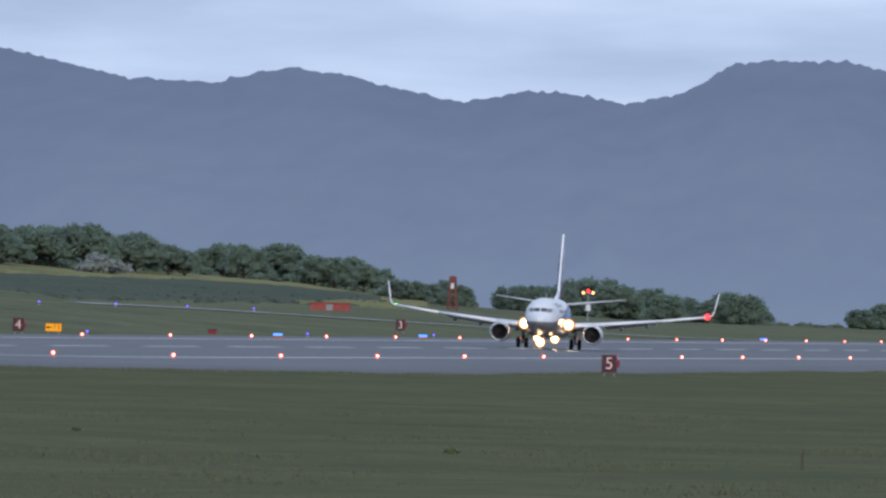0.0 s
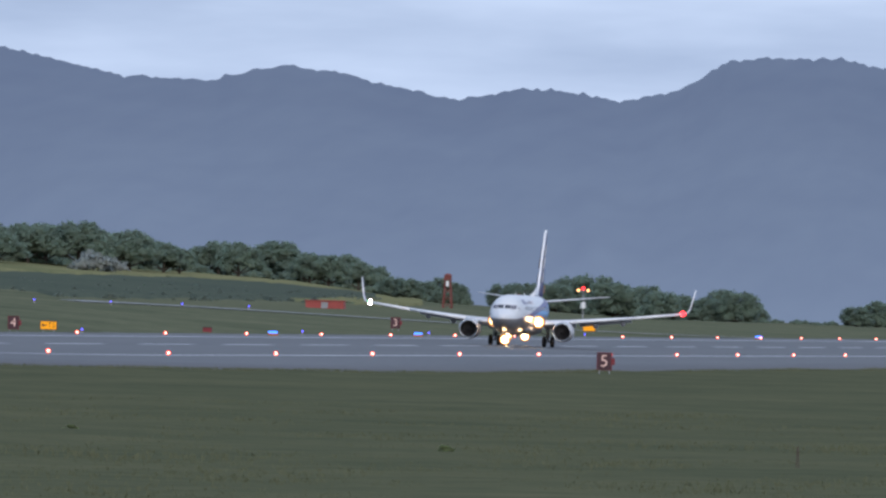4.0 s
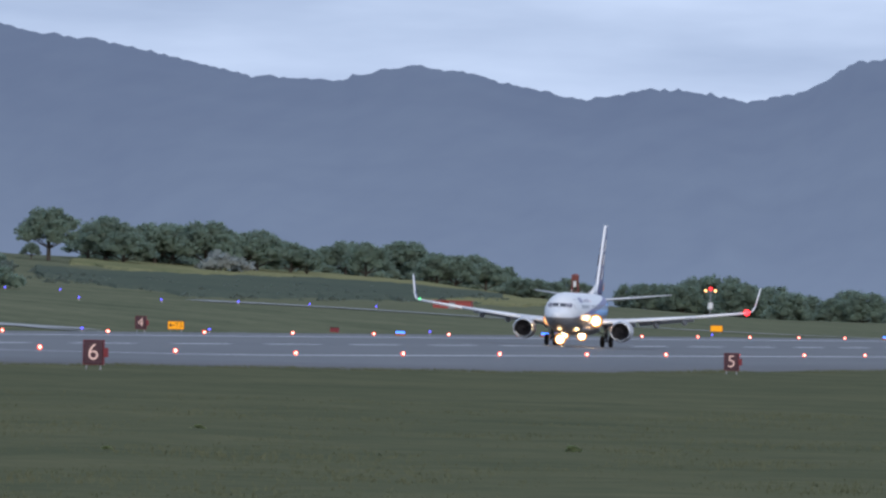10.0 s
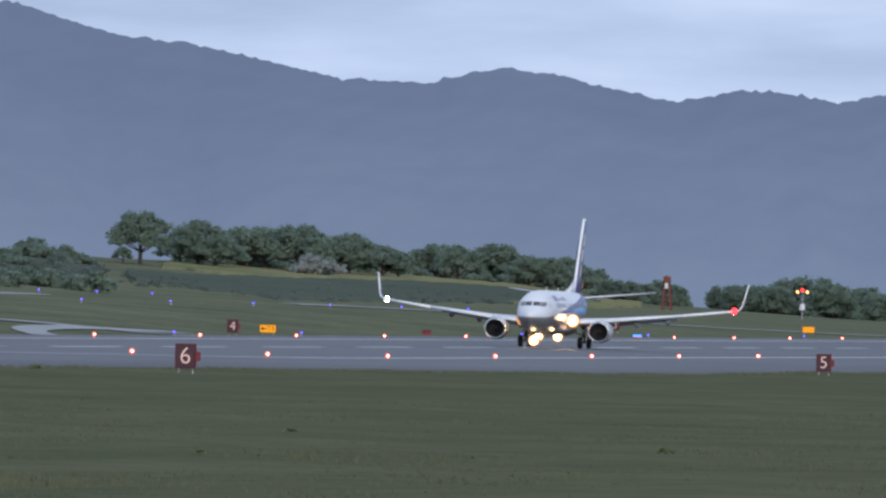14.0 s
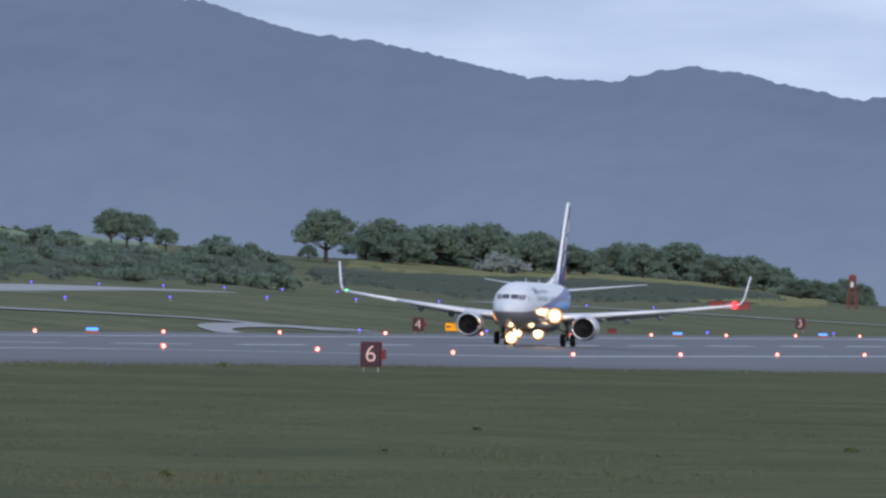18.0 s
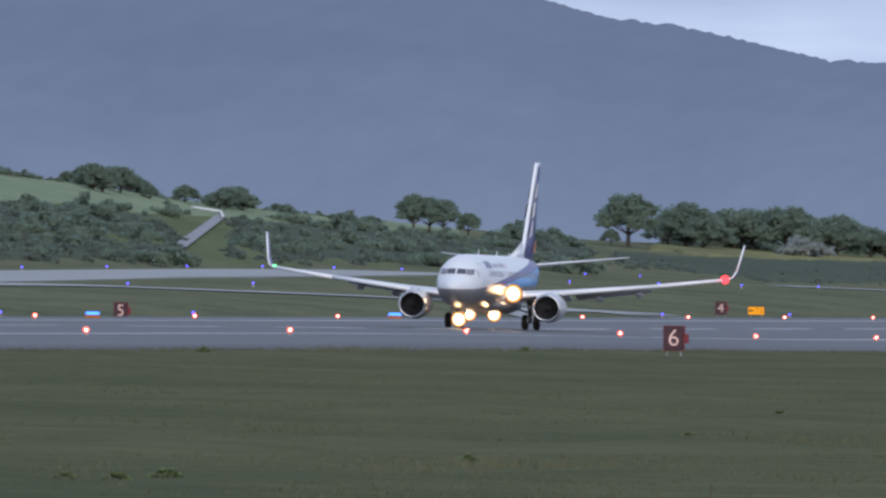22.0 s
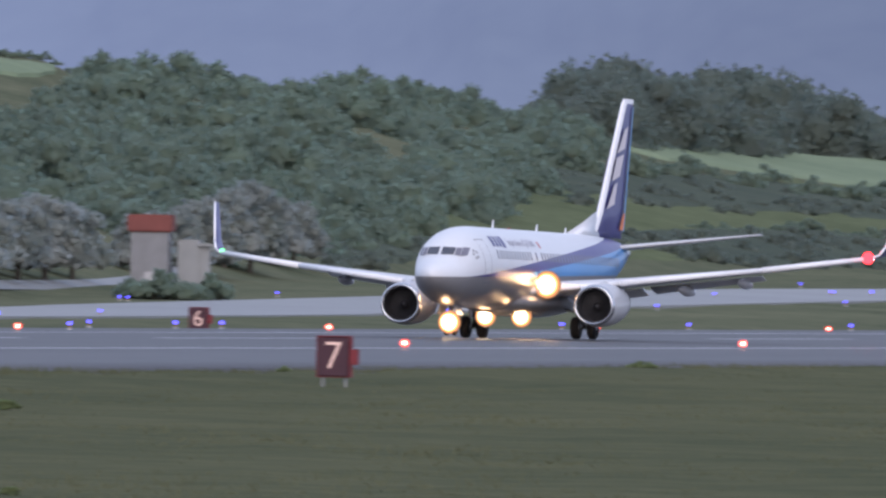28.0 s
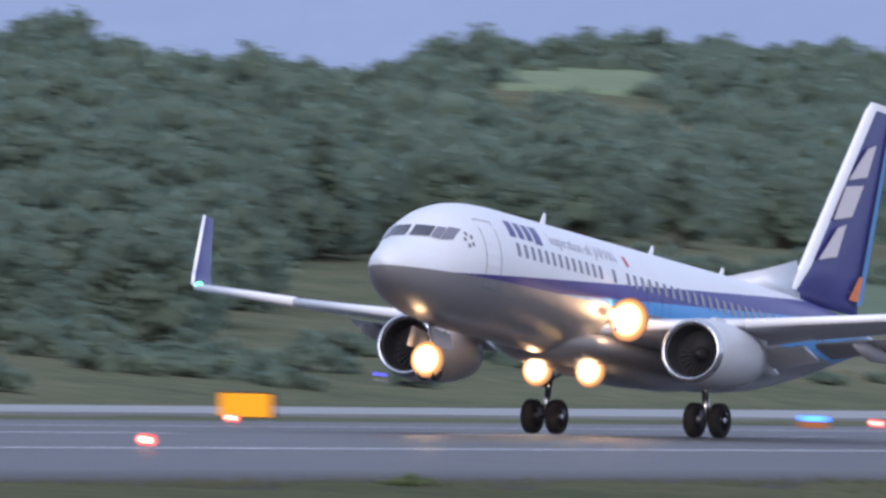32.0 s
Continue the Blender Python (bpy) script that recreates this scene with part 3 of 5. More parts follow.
spots = []
for _ in range(860):
    az = rnd.uniform(61.67, 74.94)
    lo = along(az, (61.67, 0.04), (63.56, 0.12), (64.23, 0.40), (69.45, 0.40), (69.78, 0.02), (71.9, 0.02), (72.05, 0.12), (73.7, 0.12), (74.0, 0.05), (74.4, 0.3), (74.67, 0.5), (74.94, 0.72))
    k = rnd.uniform(lo, 1.0) ** 0.9
    r0, r1 = foot_far(az), crest_far(az)
    r = r0 + (r1 - r0) * k
    x, y = polar(az, r)
    if not clearing(az, (land(x, y) - EYE[2]) / r * 1000):
        spots.append((az, r, rnd.uniform(1.15, 1.75)))
for i in range(40):
    az = rnd.uniform(64.75, 66.0)
    spots.append((az, crest_far(az) + rnd.uniform(8, 30), along(az, (64.75, 0.55), (65.0, 0.62), (65.16, 0.4), (65.3, 0.65), (66.0, 0.8)) * rnd.uniform(0.8, 1.1)))
# the trees along the skyline stand taller here and lower there
SKYLINE = ((63, 4.5), (64.4, 4.4), (64.6, 3.0), (64.75, 2.2), (65, 3.2), (65.16, 1.7), (65.3, 3.1), (65.7, 4.6), (66.4, 3.4), (67.2, 4.8), (67.36, 3.5), (68, 3.7), (68.9, 4.0), (70, 2.9), (70.6, 2.8), (71.15, 3.8),
           (71.35, 3.2), (71.6, 2.8), (71.75, 1.0), (72.7, 1.2), (72.9, 2.9), (73.3, 3.3), (73.7, 2.5), (73.85, 3.1), (74.35, 2.1), (74.7, 2.9))
for a0, a1, step in ((62.6, 68.25, 0.085), (70.0, 71.72, 0.06), (72.72, 74.75, 0.07)):
    for i in range(int((a1 - a0) / step)):
        az = a0 + (i + rnd.random()) * step
        r = crest_far(az) - rnd.uniform(-6, 14)
        spots.append((az, r, along(az, *SKYLINE) * r / 3500 * rnd.uniform(0.85, 1.08)))
spots.sort(key=lambda s: s[1])
for az, r, s in spots[:130]:
    plant("round" if rnd.random() < 0.9 else "tall", az, r, s * 0.68, 1.4, "trees of the hillside wood")
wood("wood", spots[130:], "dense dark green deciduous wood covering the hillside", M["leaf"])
# the mound of trees behind the sloping field
mound = []
for _ in range(160):
    az = rnd.uniform(74.79, 76.45)
    h = along(az, (74.67, 14.39), (75.01, 18.6), (75.45, 17.0), (75.62, 17.8), (76.06, 15.3), (76.29, 12.2), (76.51, 10.15))
    r = crest_far(az) + rnd.uniform(-25, 200)
    mound.append((az, r, max(0.3, (h - crest(az)) / 1000 * r / 3.5 * rnd.uniform(0.8, 1.08))))
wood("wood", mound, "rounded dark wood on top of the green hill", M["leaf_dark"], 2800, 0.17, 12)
# trees along the airfield's end
for az, el, base in ((80.41, 7.0, 3.4), (80.49, 7.36, 3.4), (80.56, 7.13, 3.3), (80.63, 7.02, 3.3), (80.7, 7.02, 3.2), (80.78, 7.24, 3.2), (80.85, 7.35, 3.1), (80.92, 7.46, 3),
                     (80.99, 7.13, 3), (81.06, 6.8, 2.9), (81.14, 6.8, 2.8), (81.21, 6.8, 2.7), (81.29, 6.02, 2.7), (81.36, 5.46, 2.6), (81.45, 5.79, 2.5), (81.53, 6.46, 2.4),
                     (81.62, 6.57, 2.3), (81.71, 6.57, 2.2), (81.79, 6.24, 2.2), (81.86, 6.01, 2), (81.93, 5.79, 1.8), (82.01, 5.68, 1.6), (82.08, 5.46, 1.4), (82.14, 5.01, 1.2),
                     (82.22, 4.46, 1), (82.3, 4.01, 0.9), (82.36, 3.56, 0.7), (82.43, 3.12, 0.6), (82.5, 2.56, 0.5), (82.54, 2.34, 0.4),
                     (82.85, 3.56, 0.5), (82.92, 3.9, 0.5), (83, 4.01, 0.5), (83.08, 4.23, 0.5), (83.15, 4.34, 0.5), (83.25, 4.12, 0.4), (83.32, 3.78, 0.4), (83.4, 4, 0.4), (83.46, 3.78, 0.4),
                     (83.52, 3.34, 0.3), (83.65, 2.67, 0.2), (83.72, 3.11, 0.2), (83.79, 3.34, 0.2), (83.85, 2.89, 0.2), (84.31, 2, 0.1), (84.4, 2.67, 0.1)):
    r = crest_far(az) * rnd.uniform(0.975, 1.0)
    x, y = polar(az, r)
    size = max(0.35, (EYE[2] + r * el / 1000 - land(x, y)) / 7.2)
    plant("spread" if az < 82.2 else "round", az, r, size, (0.9 if az < 82.2 else 1.5) * size, "trees at the airfield's end", "dark broad-leaved tree at the end of the airfield", 1.3)
plant("spread", 80.235, crest_far(80.235) * 0.975, 1.28, 0.2, "trees at the airfield's end", "spreading tree with a bare trunk at the end of the airfield", 1.25)
plant("pale_bush", 81.0, crest_far(81.0) * 0.965, 1.7, 0.2, "", "pale green rounded bush before the dark trees", 1.25)
scrub = []
for i in range(190):
    az = rnd.uniform(80.4, 82.6) if i < 115 else rnd.uniform(82.7, 84.9)
    r = crest_far(az) * rnd.uniform(0.985, 1.0)
    tall = along(az, (80.2, 1.4), (80.5, 1.9), (81.1, 1.9), (81.35, 1.5), (81.6, 1.9), (82.0, 2.0), (82.3, 1.8), (82.6, 1.4), (82.8, 1.6), (83.2, 2.0), (83.42, 1.3), (83.55, 0.4), (83.72, 1.4), (83.9, 0.5), (84.9, 0.5))
    x, y = polar(az, r)
    scrub.append((az, r, max(0.4, r * tall / 1000 / 3.0 * rnd.uniform(0.6, 1.05))))
wood("scrub", scrub, "low dark scrub under the trees at the airfield's end", M["leaf"], 420, 0.3, 13, "bush", 0.3)


# hedges and bushes on the banks
def hedge(a0, a1, step, level, jitter, lo, hi, group, gaps=0.0):
    az = a0
    while az < a1:
        az += step * rnd.uniform(0.7, 1.3)
        if rnd.random() >= gaps:
            plant("bush", az, at_level(az, along(az, *level) + rnd.uniform(-jitter, jitter)), rnd.uniform(lo, hi), 0.3, group)


# the terraces: scrubby scarps between grass strips, as (azimuth, height in thousandths) of the top and of the foot
SCARPS = {
    "upper": (((74.75, 9.7), (75.6, 8.7), (76.2, 7.85), (77.2, 6.45), (77.6, 6.35), (78.25, 5.5)), ((74.75, 6.3), (75.55, 5.9), (76.0, 5.8), (76.95, 4.9), (77.35, 4.4), (78.25, 3.4))),
    "lower": (((75.0, 4.4), (75.6, 5.0), (76.46, 4.5), (77.45, 4.1), (78.3, 3.2)), ((75.0, 3.3), (75.6, 1.8), (77.45, 1.75), (78.3, 1.75))),
    "hollow": (((73.8, 3.4), (75.06, 4.3)), ((73.8, 0.9), (75.06, 3.3))),
    "road_side": (((78.5, 5.7), (78.85, 5.2), (79.34, 4.5), (80.08, 3.8)), ((78.5, 1.9), (79.34, 1.9), (80.08, 2.5))),
    "far": (((80.15, 3.5), (80.45, 2.95), (81.05, 2.93), (81.44, 2.85), (81.83, 2.5), (82.25, 1.9)), ((80.15, 1.9), (80.43, 1.85), (80.85, 0.95), (81.44, 1.1), (82.25, 1.2))),
}
UPPER, LOWER = SCARPS["upper"][0], SCARPS["lower"][0]
hedge(74.8, 78.2, 0.11, [(a, e - 0.5) for a, e in UPPER], 0.6, 0.9, 1.7, "upper hedge of the bank")
hedge(77.3, 78.2, 0.045, ((77.3, 4.2), (78.2, 3.2)), 1.7, 1.1, 2.0, "bushes on the bank")
hedge(78.5, 80.0, 0.035, ((78.5, 3.8), (79.1, 3.6), (79.5, 2.9), (80.0, 2.6)), 1.3, 0.9, 1.9, "bushes on the bank")
hedge(75.3, 78.2, 0.12, [(a, e - 0.4) for a, e in LOWER], 0.3, 0.6, 1.1, "lower hedge of the bank")
cover = []
for key, many in (("upper", 170), ("lower", 150), ("hollow", 40), ("road_side", 110), ("far", 170)):
    upper_, lower_ = SCARPS[key]
    for _ in range(many):
        az = rnd.uniform(upper_[0][0], upper_[-1][0])
        hi, lo = along(az, *upper_), along(az, *lower_)
        tall = 0.5 if key == "far" else 1.0
        cover.append((az, at_level(az, lo + (hi - lo - 0.5) * rnd.random()), tall * rnd.uniform(0.45, 1.05)))
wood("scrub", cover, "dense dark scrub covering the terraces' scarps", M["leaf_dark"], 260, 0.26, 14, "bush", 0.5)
hedge(80.2, 82.2, 0.12, [(a, e - 0.7) for a, e in SCARPS["far"][0]], 0.3, 0.3, 0.55, "dark hedge below the trees")
for az, s in ((79.30, 0.9), (79.37, 1.0), (79.43, 0.85), (79.54, 0.75), (79.72, 0.5), (80.16, 0.5)):
    plant("spread", az, crest_far(az) - 60, s, 0.2, "trees on the field's edge", "small round tree on the edge of the field")
for az, el in ((77.755, 8.3), (77.79, 8.8), (77.825, 9.1), (77.865, 9.2), (77.905, 9.6), (77.945, 9.3), (77.985, 9.3), (78.02, 9.45), (78.06, 9.1), (78.095, 8.8), (78.125, 8.3), (78.15, 7.8),
               (78.305, 7.95), (78.42, 7.5), (78.455, 7.8), (78.49, 8.05), (78.525, 8.0), (78.555, 7.8), (78.58, 7.3), (78.7, 6.55), (78.745, 6.6), (78.95, 6.0), (78.99, 6.15), (79.03, 6.1), (79.09, 5.8), (79.14, 5.6)):
    r = crest_far(az) - rnd.uniform(5, 40)
    x, y = polar(az, r)
    size = max(0.2, (EYE[2] + r * el / 1000 - land(x, y)) / 7.0)
    plant("spread", az, r, size, 0.5 * size, "trees on the hilltop", "dark round tree on the green hilltop", 1.3)
for i in range(22):
    az = 78.17 + i * 0.048 + rnd.uniform(-0.02, 0.02)
    plant("bush", az, crest_far(az) - 20, rnd.uniform(0.35, 0.75), 0.3, "hedge on the hilltop")
for i in range(26):
    az = 76.57 + i * 0.061 + rnd.uniform(-0.02, 0.02)
    plant("bush", az, crest_far(az) - 10, rnd.uniform(0.4, 0.8), 0.3, "hedge on the field's edge")
for i in range(30):
    az = 68.25 + i * 0.066 + rnd.uniform(-0.02, 0.02)
    plant("round", az, crest_far(az) - rnd.uniform(2, 9), (0.85 if i in (5, 8, 9, 10, 15, 16, 17, 23) else rnd.choice((0.56, 0.6, 0.64))) if i > 3 else 0.45, 0.3, "trees before the hall", "dark tree standing before the long hall")
for az in (72.98, 73.03, 73.08, 73.13, 73.18, 73.24, 73.3):
    plant("bush", az, 1045 + rnd.uniform(-6, 4), rnd.uniform(0.9, 1.2), 0.2, "bushes before the hut")
plant("round", 72.14, crest_far(72.14) - 4, 0.8, 1.0, "", "lone round tree standing above a small field", 1.25)
hedge(71.5, 73.0, 0.05, ((71.5, 15.5), (71.9, 17.0), (72.15, 17.5), (72.55, 16.9), (72.8, 15.1), (73.0, 14.9)), 0.05, 0.35, 0.55, "low hedge on the hilltop")
for az, s in ((72.09, 0.9), (72.19, 1.0), (72.27, 0.95), (72.36, 1.0), (72.46, 0.9), (72.58, 0.95), (72.7, 0.85), (73.0, 0.9), (73.12, 0.95), (73.25, 1.0), (73.36, 1.05), (73.47, 1.05), (73.57, 1.0), (73.66, 0.9), (71.47, 0.75), (71.55, 0.7)):
    plant("pale", az, foot_far(az) + rnd.uniform(12, 30), s, 0.3, "blossoming trees before the wood")


# ---- fields on the slopes ----
def field(a0, a1, low, high, mat, label, n=60, up=0.4):
    rows = []
    for i in range(n + 1):
        az = a0 + (a1 - a0) * i / n
        lo, hi = along(az, *low), along(az, *high)
        pinch = 1 - min(1.0, min(i, n - i) / n * 5 + 0.12) ** 0.6
        wave = 0.12 * (hi - lo) * (noise.noise((az * 6, lo, 0)) + noise.noise((az * 19, lo, 4)))
        ra, rb = at_level(az, lo + (hi - lo) * 0.6 * pinch + wave), at_level(az, hi - (hi - lo) * 0.25 * pinch + 0.5 * wave)
        for j in range(9):
            r = ra + (rb - ra) * j / 8
            x, y = polar(az, r)
            rows.append((x, y, land(x, y) + (-1.2 if j in (0, 8) or i in (0, n) else up)))
    faces = [(i * 9 + j, i * 9 + j + 1, i * 9 + 10 + j, i * 9 + 9 + j) for i in range(n) for j in range(8)]
    me = bpy.data.meshes.new("field")
    me.from_pydata(rows, [], faces)
    tagged(part("field", me, mat), label, "field", kind="structure")


field(74.0, 79.5, ((74.0, 0.7), (79.5, 0.5)), [(74.0, 10.2), *((a, e + 0.8) for a, e in UPPER), (79.5, 4.6)], M["bank"], "green grassy terraced bank", up=0.15)
for key, text in (("upper", "upper"), ("lower", "lower"), ("hollow", "low"), ("road_side", "brown"), ("far", "far")):
    field(SCARPS[key][0][0][0], SCARPS[key][0][-1][0], SCARPS[key][1], SCARPS[key][0], M["scarp"], text + " scarp of the terraced bank under dark scrub", up=0.5)
field(74.9, 79.56, ((74.9, 9.94), (75.9, 8.38), (76.67, 7.04), (77.79, 5.81), (79.56, 4.02)), ((74.9, 12.16), (75.9, 10.6), (76.67, 10.15), (77.79, 7.92), (79.56, 4.69)), M["field"], "bright green sloping farm field")
field(65.5, 69.75, ((65.5, 2.1), (69.75, 2.5)), ((65.5, 6.1), (69.75, 6.8)), M["meadow"], "green meadow below the wood")
field(65.6, 69.75, ((65.6, -1.9), (69.75, -1.3)), ((65.6, 1.9), (69.75, 2.4)), M["dry_grass"], "pale dry grass below the meadow")
field(71.9, 72.62, ((71.9, 15.9), (72.62, 15.2)), ((71.9, 17.0), (72.15, 17.1), (72.62, 16.4)), M["field"], "small green clearing on the hilltop")
field(64.92, 65.76, ((64.92, 20.0), (65.76, 19.6)), ((64.92, 21.5), (65.56, 22.0), (65.76, 21.6)), M["field"], "green clearing high on the wooded hill")
field(80.3, 82.45, ((80.3, 3.0), (81.3, 2.7), (81.7, 1.2), (82.45, 0.5)), ((80.5, 3.9), (81.3, 3.4), (82.0, 2.7), (82.3, 1.7)), M["ochre_grass"], "ochre grass bank below the trees")
hedge(65.7, 69.9, 0.16, ((65.7, 2.1), (69.9, 2.6)), 0.25, 0.5, 0.95, "hedge between the meadows", 0.25)
hedge(66.3, 69.7, 0.22, ((66.3, -1.9), (69.7, -1.2)), 0.3, 0.4, 0.9, "bushes at the foot of the slope", 0.3)
hedge(65.6, 66.9, 0.12, ((65.6, 6.0), (66.9, 5.9)), 0.5, 0.8, 1.4, "bushes at the wood's edge")
hedge(69.2, 69.9, 0.06, ((69.2, 5.4), (69.9, 1.0)), 1.6, 0.9, 1.5, "bushes at the wood's edge")
hedge(62.4, 65.9, 0.11, ((62.4, -2.0), (65.9, -0.5)), 1.8, 0.7, 1.3, "bushes at the foot of the slope", 0.15)


# ---- the road up the bank, with its rail ----
def bank_road():
    verts, faces = [], []
    for i in range(15):
        k = i / 14
        az = 78.24 + 0.23 * k
        r = at_level(az, 2.3 + 3.1 * k)
        for d in (-0.032, 0.028):
            x, y = polar(az + d * (1 - 0.3 * k), r)
            verts.append((x, y, land(x, y) + 0.5))
        if i:
            faces.append((2 * i - 2, 2 * i - 1, 2 * i + 1, 2 * i))
    me = bpy.data.meshes.new("bank_road")
    me.from_pydata(verts, [], faces)
    tagged(part("bank_road", me, M["road"]), "grey road climbing the grassy bank", "road", kind="structure")
    rail = thing("guard_rail", Matrix.Identity(4), "white guard rail at the top of the bank road", "guard rail")
    line = []
    for az, el in ((78.34, 5.75), (78.40, 5.6), (78.46, 5.45), (78.47, 5.1)):
        r = at_level(az, el)
        x, y = polar(az, r)
        line.append(Vector((x, y, land(x, y))))
    for a, b in zip(line, line[1:]):
        part("rail", tube(a + Vector((0, 0, 0.85)), b + Vector((0, 0, 0.85)), 0.22, n=6), M["white_paint"], rail)
    for a in line:
        part("post", tube(a - Vector((0, 0, 0.3)), a + Vector((0, 0, 0.9)), 0.08, n=6), M["steel"], rail)


bank_road()

# ---- lights along the runway and taxiways ----
def pole_light(name, lamp_mat, label, height=0.38, r=0.12, group="", category="airfield light"):
    ob = thing(name, Matrix.Identity(4), label, category, group)
    bm = tube((0, 0, -0.25), (0, 0, 0.05), 0.2, 0.16, 12)
    part("base", bm, M["steel"], ob)
    part("stem", tube((0, 0, 0.05), (0, 0, height - r * 0.8), 0.035, 0.035, 8), M["edge_body"], ob)
    part("lamp", ball((0, 0, height), r, u=14, v=8, s=(1, 1, 0.9)), lamp_mat, ob, "glowing lamp glass", True)
    return ob


M["edge_body"] = material("edge_body", (0.5, 0.16, 0.04), 0.5)
edge = pole_light("runway_edge_light", M["edge_light"], "glowing orange-red runway edge light on a short stem", 0.31, 0.18, "runway edge lights")
for dx in (-0.11, 0.11):
    part("lamp_core", ball((dx, -0.03, 0.31), 0.095, u=10, v=6), M["edge_core"], edge, "white-hot lamp core", True)
places = [(912.9 + 56 * k, 147.9, near_edge(912.9 + 56 * k)) for k in range(-14, 17)] + [(1190.3 + 56 * k, 199.15, far_edge(1190.3 + 56 * k)) for k in range(-18, 18)]
edge.matrix_basis = Matrix.Translation(places[0])
for p in places[1:]:
    copy_thing(edge, Matrix.Translation(p))
blue = pole_light("taxiway_edge_light", M["blue_light"], "glowing blue taxiway edge light on a short stem", 0.32, 0.11, "taxiway edge lights")
EXTRA_BLUE = [(1131, 282), (1142, 281), (1163, 280), (1184, 276), (1235, 278), (1243, 278), (1210, 271), (1230, 273), (848, 210), (887, 212), (896, 208), (945, 210), (937, 301), (744, 240), (764, 245), (787, 250), (747, 238), (642, 211), (661, 206), (758, 235), (854, 264), (981, 301), (709, 212), (690, 274), (696, 273), (700, 274), (603, 232), (735, 273), (654, 244), (667, 244), (999, 282), (1042, 282), (1090, 282), (1128, 281), (1138, 280)]
spots_blue = [(634 + 43.5 * i, TAXI[1] + 2) for i in range(27)] + [(700 + 62 * i, TAXI[0] - 2) for i in range(19)] \
    + [(x, 212.0) for x in (550, 598, 646, 700, 782, 813, 856, 916, 957, 1028, 1252, 1330, 1490, 1600, 1760)] \
    + EXTRA_BLUE
for i, (x, y) in enumerate(spots_blue):
    m = Matrix.Translation((x, y, land(x, y) + 0.05))
    if i:
        copy_thing(blue, m)
    else:
        blue.matrix_basis = m
flood = thing("taxiway_guide_light", Matrix.Identity(4), "bright blue taxiway guidance light bar beside the runway", "airfield light", "taxiway guide lights")
part("housing", box(-0.2, -0.55, 0, 0.2, 0.55, 0.28, 0.03), M["edge_body"], flood)
part("lamp", box(-0.24, -0.5, 0.3, 0.24, 0.5, 0.5, 0.06), M["blue_flood"], flood, "glowing blue lamp glass")
for i, x in enumerate((469.7, 589.6, 957.1, 1077.3, 1418.0, 1537.5, 1914.4)):
    m = Matrix.Translation((x, 205.0, land(x, 205.0)))
    if i:
        copy_thing(flood, m)
    else:
        flood.matrix_basis = m


# ---- signs ----
def lettering(text, size, mat, parent, m, name="numeral"):
    cu = bpy.data.curves.new("lettering", "FONT")
    cu.body, cu.size, cu.align_x, cu.align_y, cu.extrude, cu.offset = text, size, "CENTER", "CENTER", 0.006, -0.012 * size
    tmp = bpy.data.objects.new("lettering", cu)
    scene.collection.objects.link(tmp)
    me = bpy.data.meshes.new_from_object(tmp.evaluated_get(bpy.context.evaluated_depsgraph_get()))
    bpy.data.objects.remove(tmp)
    me.transform(m)
    return part(name, me, mat, parent)


FACE = Matrix(((0, 0, -1, 0), (-1, 0, 0, 0), (0, 1, 0, 0), (0, 0, 0, 1)))


def distance_sign(text, x, y, z=None):
    ob = thing("runway_distance_sign", pose(x, y, land(x, y) if z is None else z, 0, 0, 0), "dark maroon runway distance sign with a white numeral " + text, "sign", "runway distance signs")
    part("cabinet", box(-0.16, -0.56, 0.32, 0.16, 0.56, 1.66, 0.03), M["sign_black"], ob, "dark maroon lit cabinet")
    part("rim", box(-0.13, -0.6, 0.29, 0.2, 0.6, 1.69, 0.02), M["sign_red"], ob, "dull red rim")
    part("side_box", box(-0.1, -0.82, 0.72, 0.2, -0.6, 1.25, 0.02), M["sign_red"], ob, "red connection box")
    for yy in (-0.4, 0.4):
        part("leg", tube((0, yy, -0.2), (0, yy, 0.32), 0.045), M["steel"], ob)
    lettering(text, 1.35, M["sign_white"], ob, Matrix.Translation((-0.175, 0, 0.98)) @ FACE)
    return ob


for text, x in (("5", 1034.4), ("6", 730.5), ("7", 424.6)):
    distance_sign(text, x, 123.0)
for text, x in (("3", 1665.5), ("4", 1365.7), ("5", 1061.6), ("6", 747.7)):
    distance_sign(text, x, 225.0)


def taxi_sign(text, x, y, width=1.7):
    ob = thing("taxiway_sign", pose(x, y, land(x, y)), "lit yellow taxiway direction sign on short legs", "sign", "taxiway signs")
    part("panel", box(-0.1, -width / 2, 0.3, 0.1, width / 2, 1.12, 0.02), M["sign_yellow"], ob, "lit yellow panel")
    part("rim", box(-0.07, -width / 2 - 0.05, 0.25, 0.13, width / 2 + 0.05, 1.17, 0.015), M["black_paint"], ob)
    for yy in (-width * 0.35, width * 0.35):
        part("leg", tube((0, yy, -0.2), (0, yy, 0.3), 0.04), M["steel"], ob)
    if text:
        lettering(text, 0.75, M["black_paint"], ob, Matrix.Translation((-0.112, -0.32, 0.72)) @ FACE, "lettering")
        bm = box(-0.115, 0.12, 0.67, -0.1, 0.6, 0.76)
        part("arrow_shaft", bm, M["black_paint"], ob)
        bm = bmesh.new()
        bm.faces.new([bm.verts.new(p) for p in ((-0.112, 0.5, 0.94), (-0.112, 0.78, 0.715), (-0.112, 0.5, 0.49))])
        part("arrow_head", bm, M["black_paint"], ob)
    return ob


taxi_sign("T5", 1388.8, 225.0)
taxi_sign("", 937.9, 225.0, 1.5)
taxi_sign("", 1872.9, 225.0, 1.7)
taxi_sign("", 415.3, 203.0, 2.0)

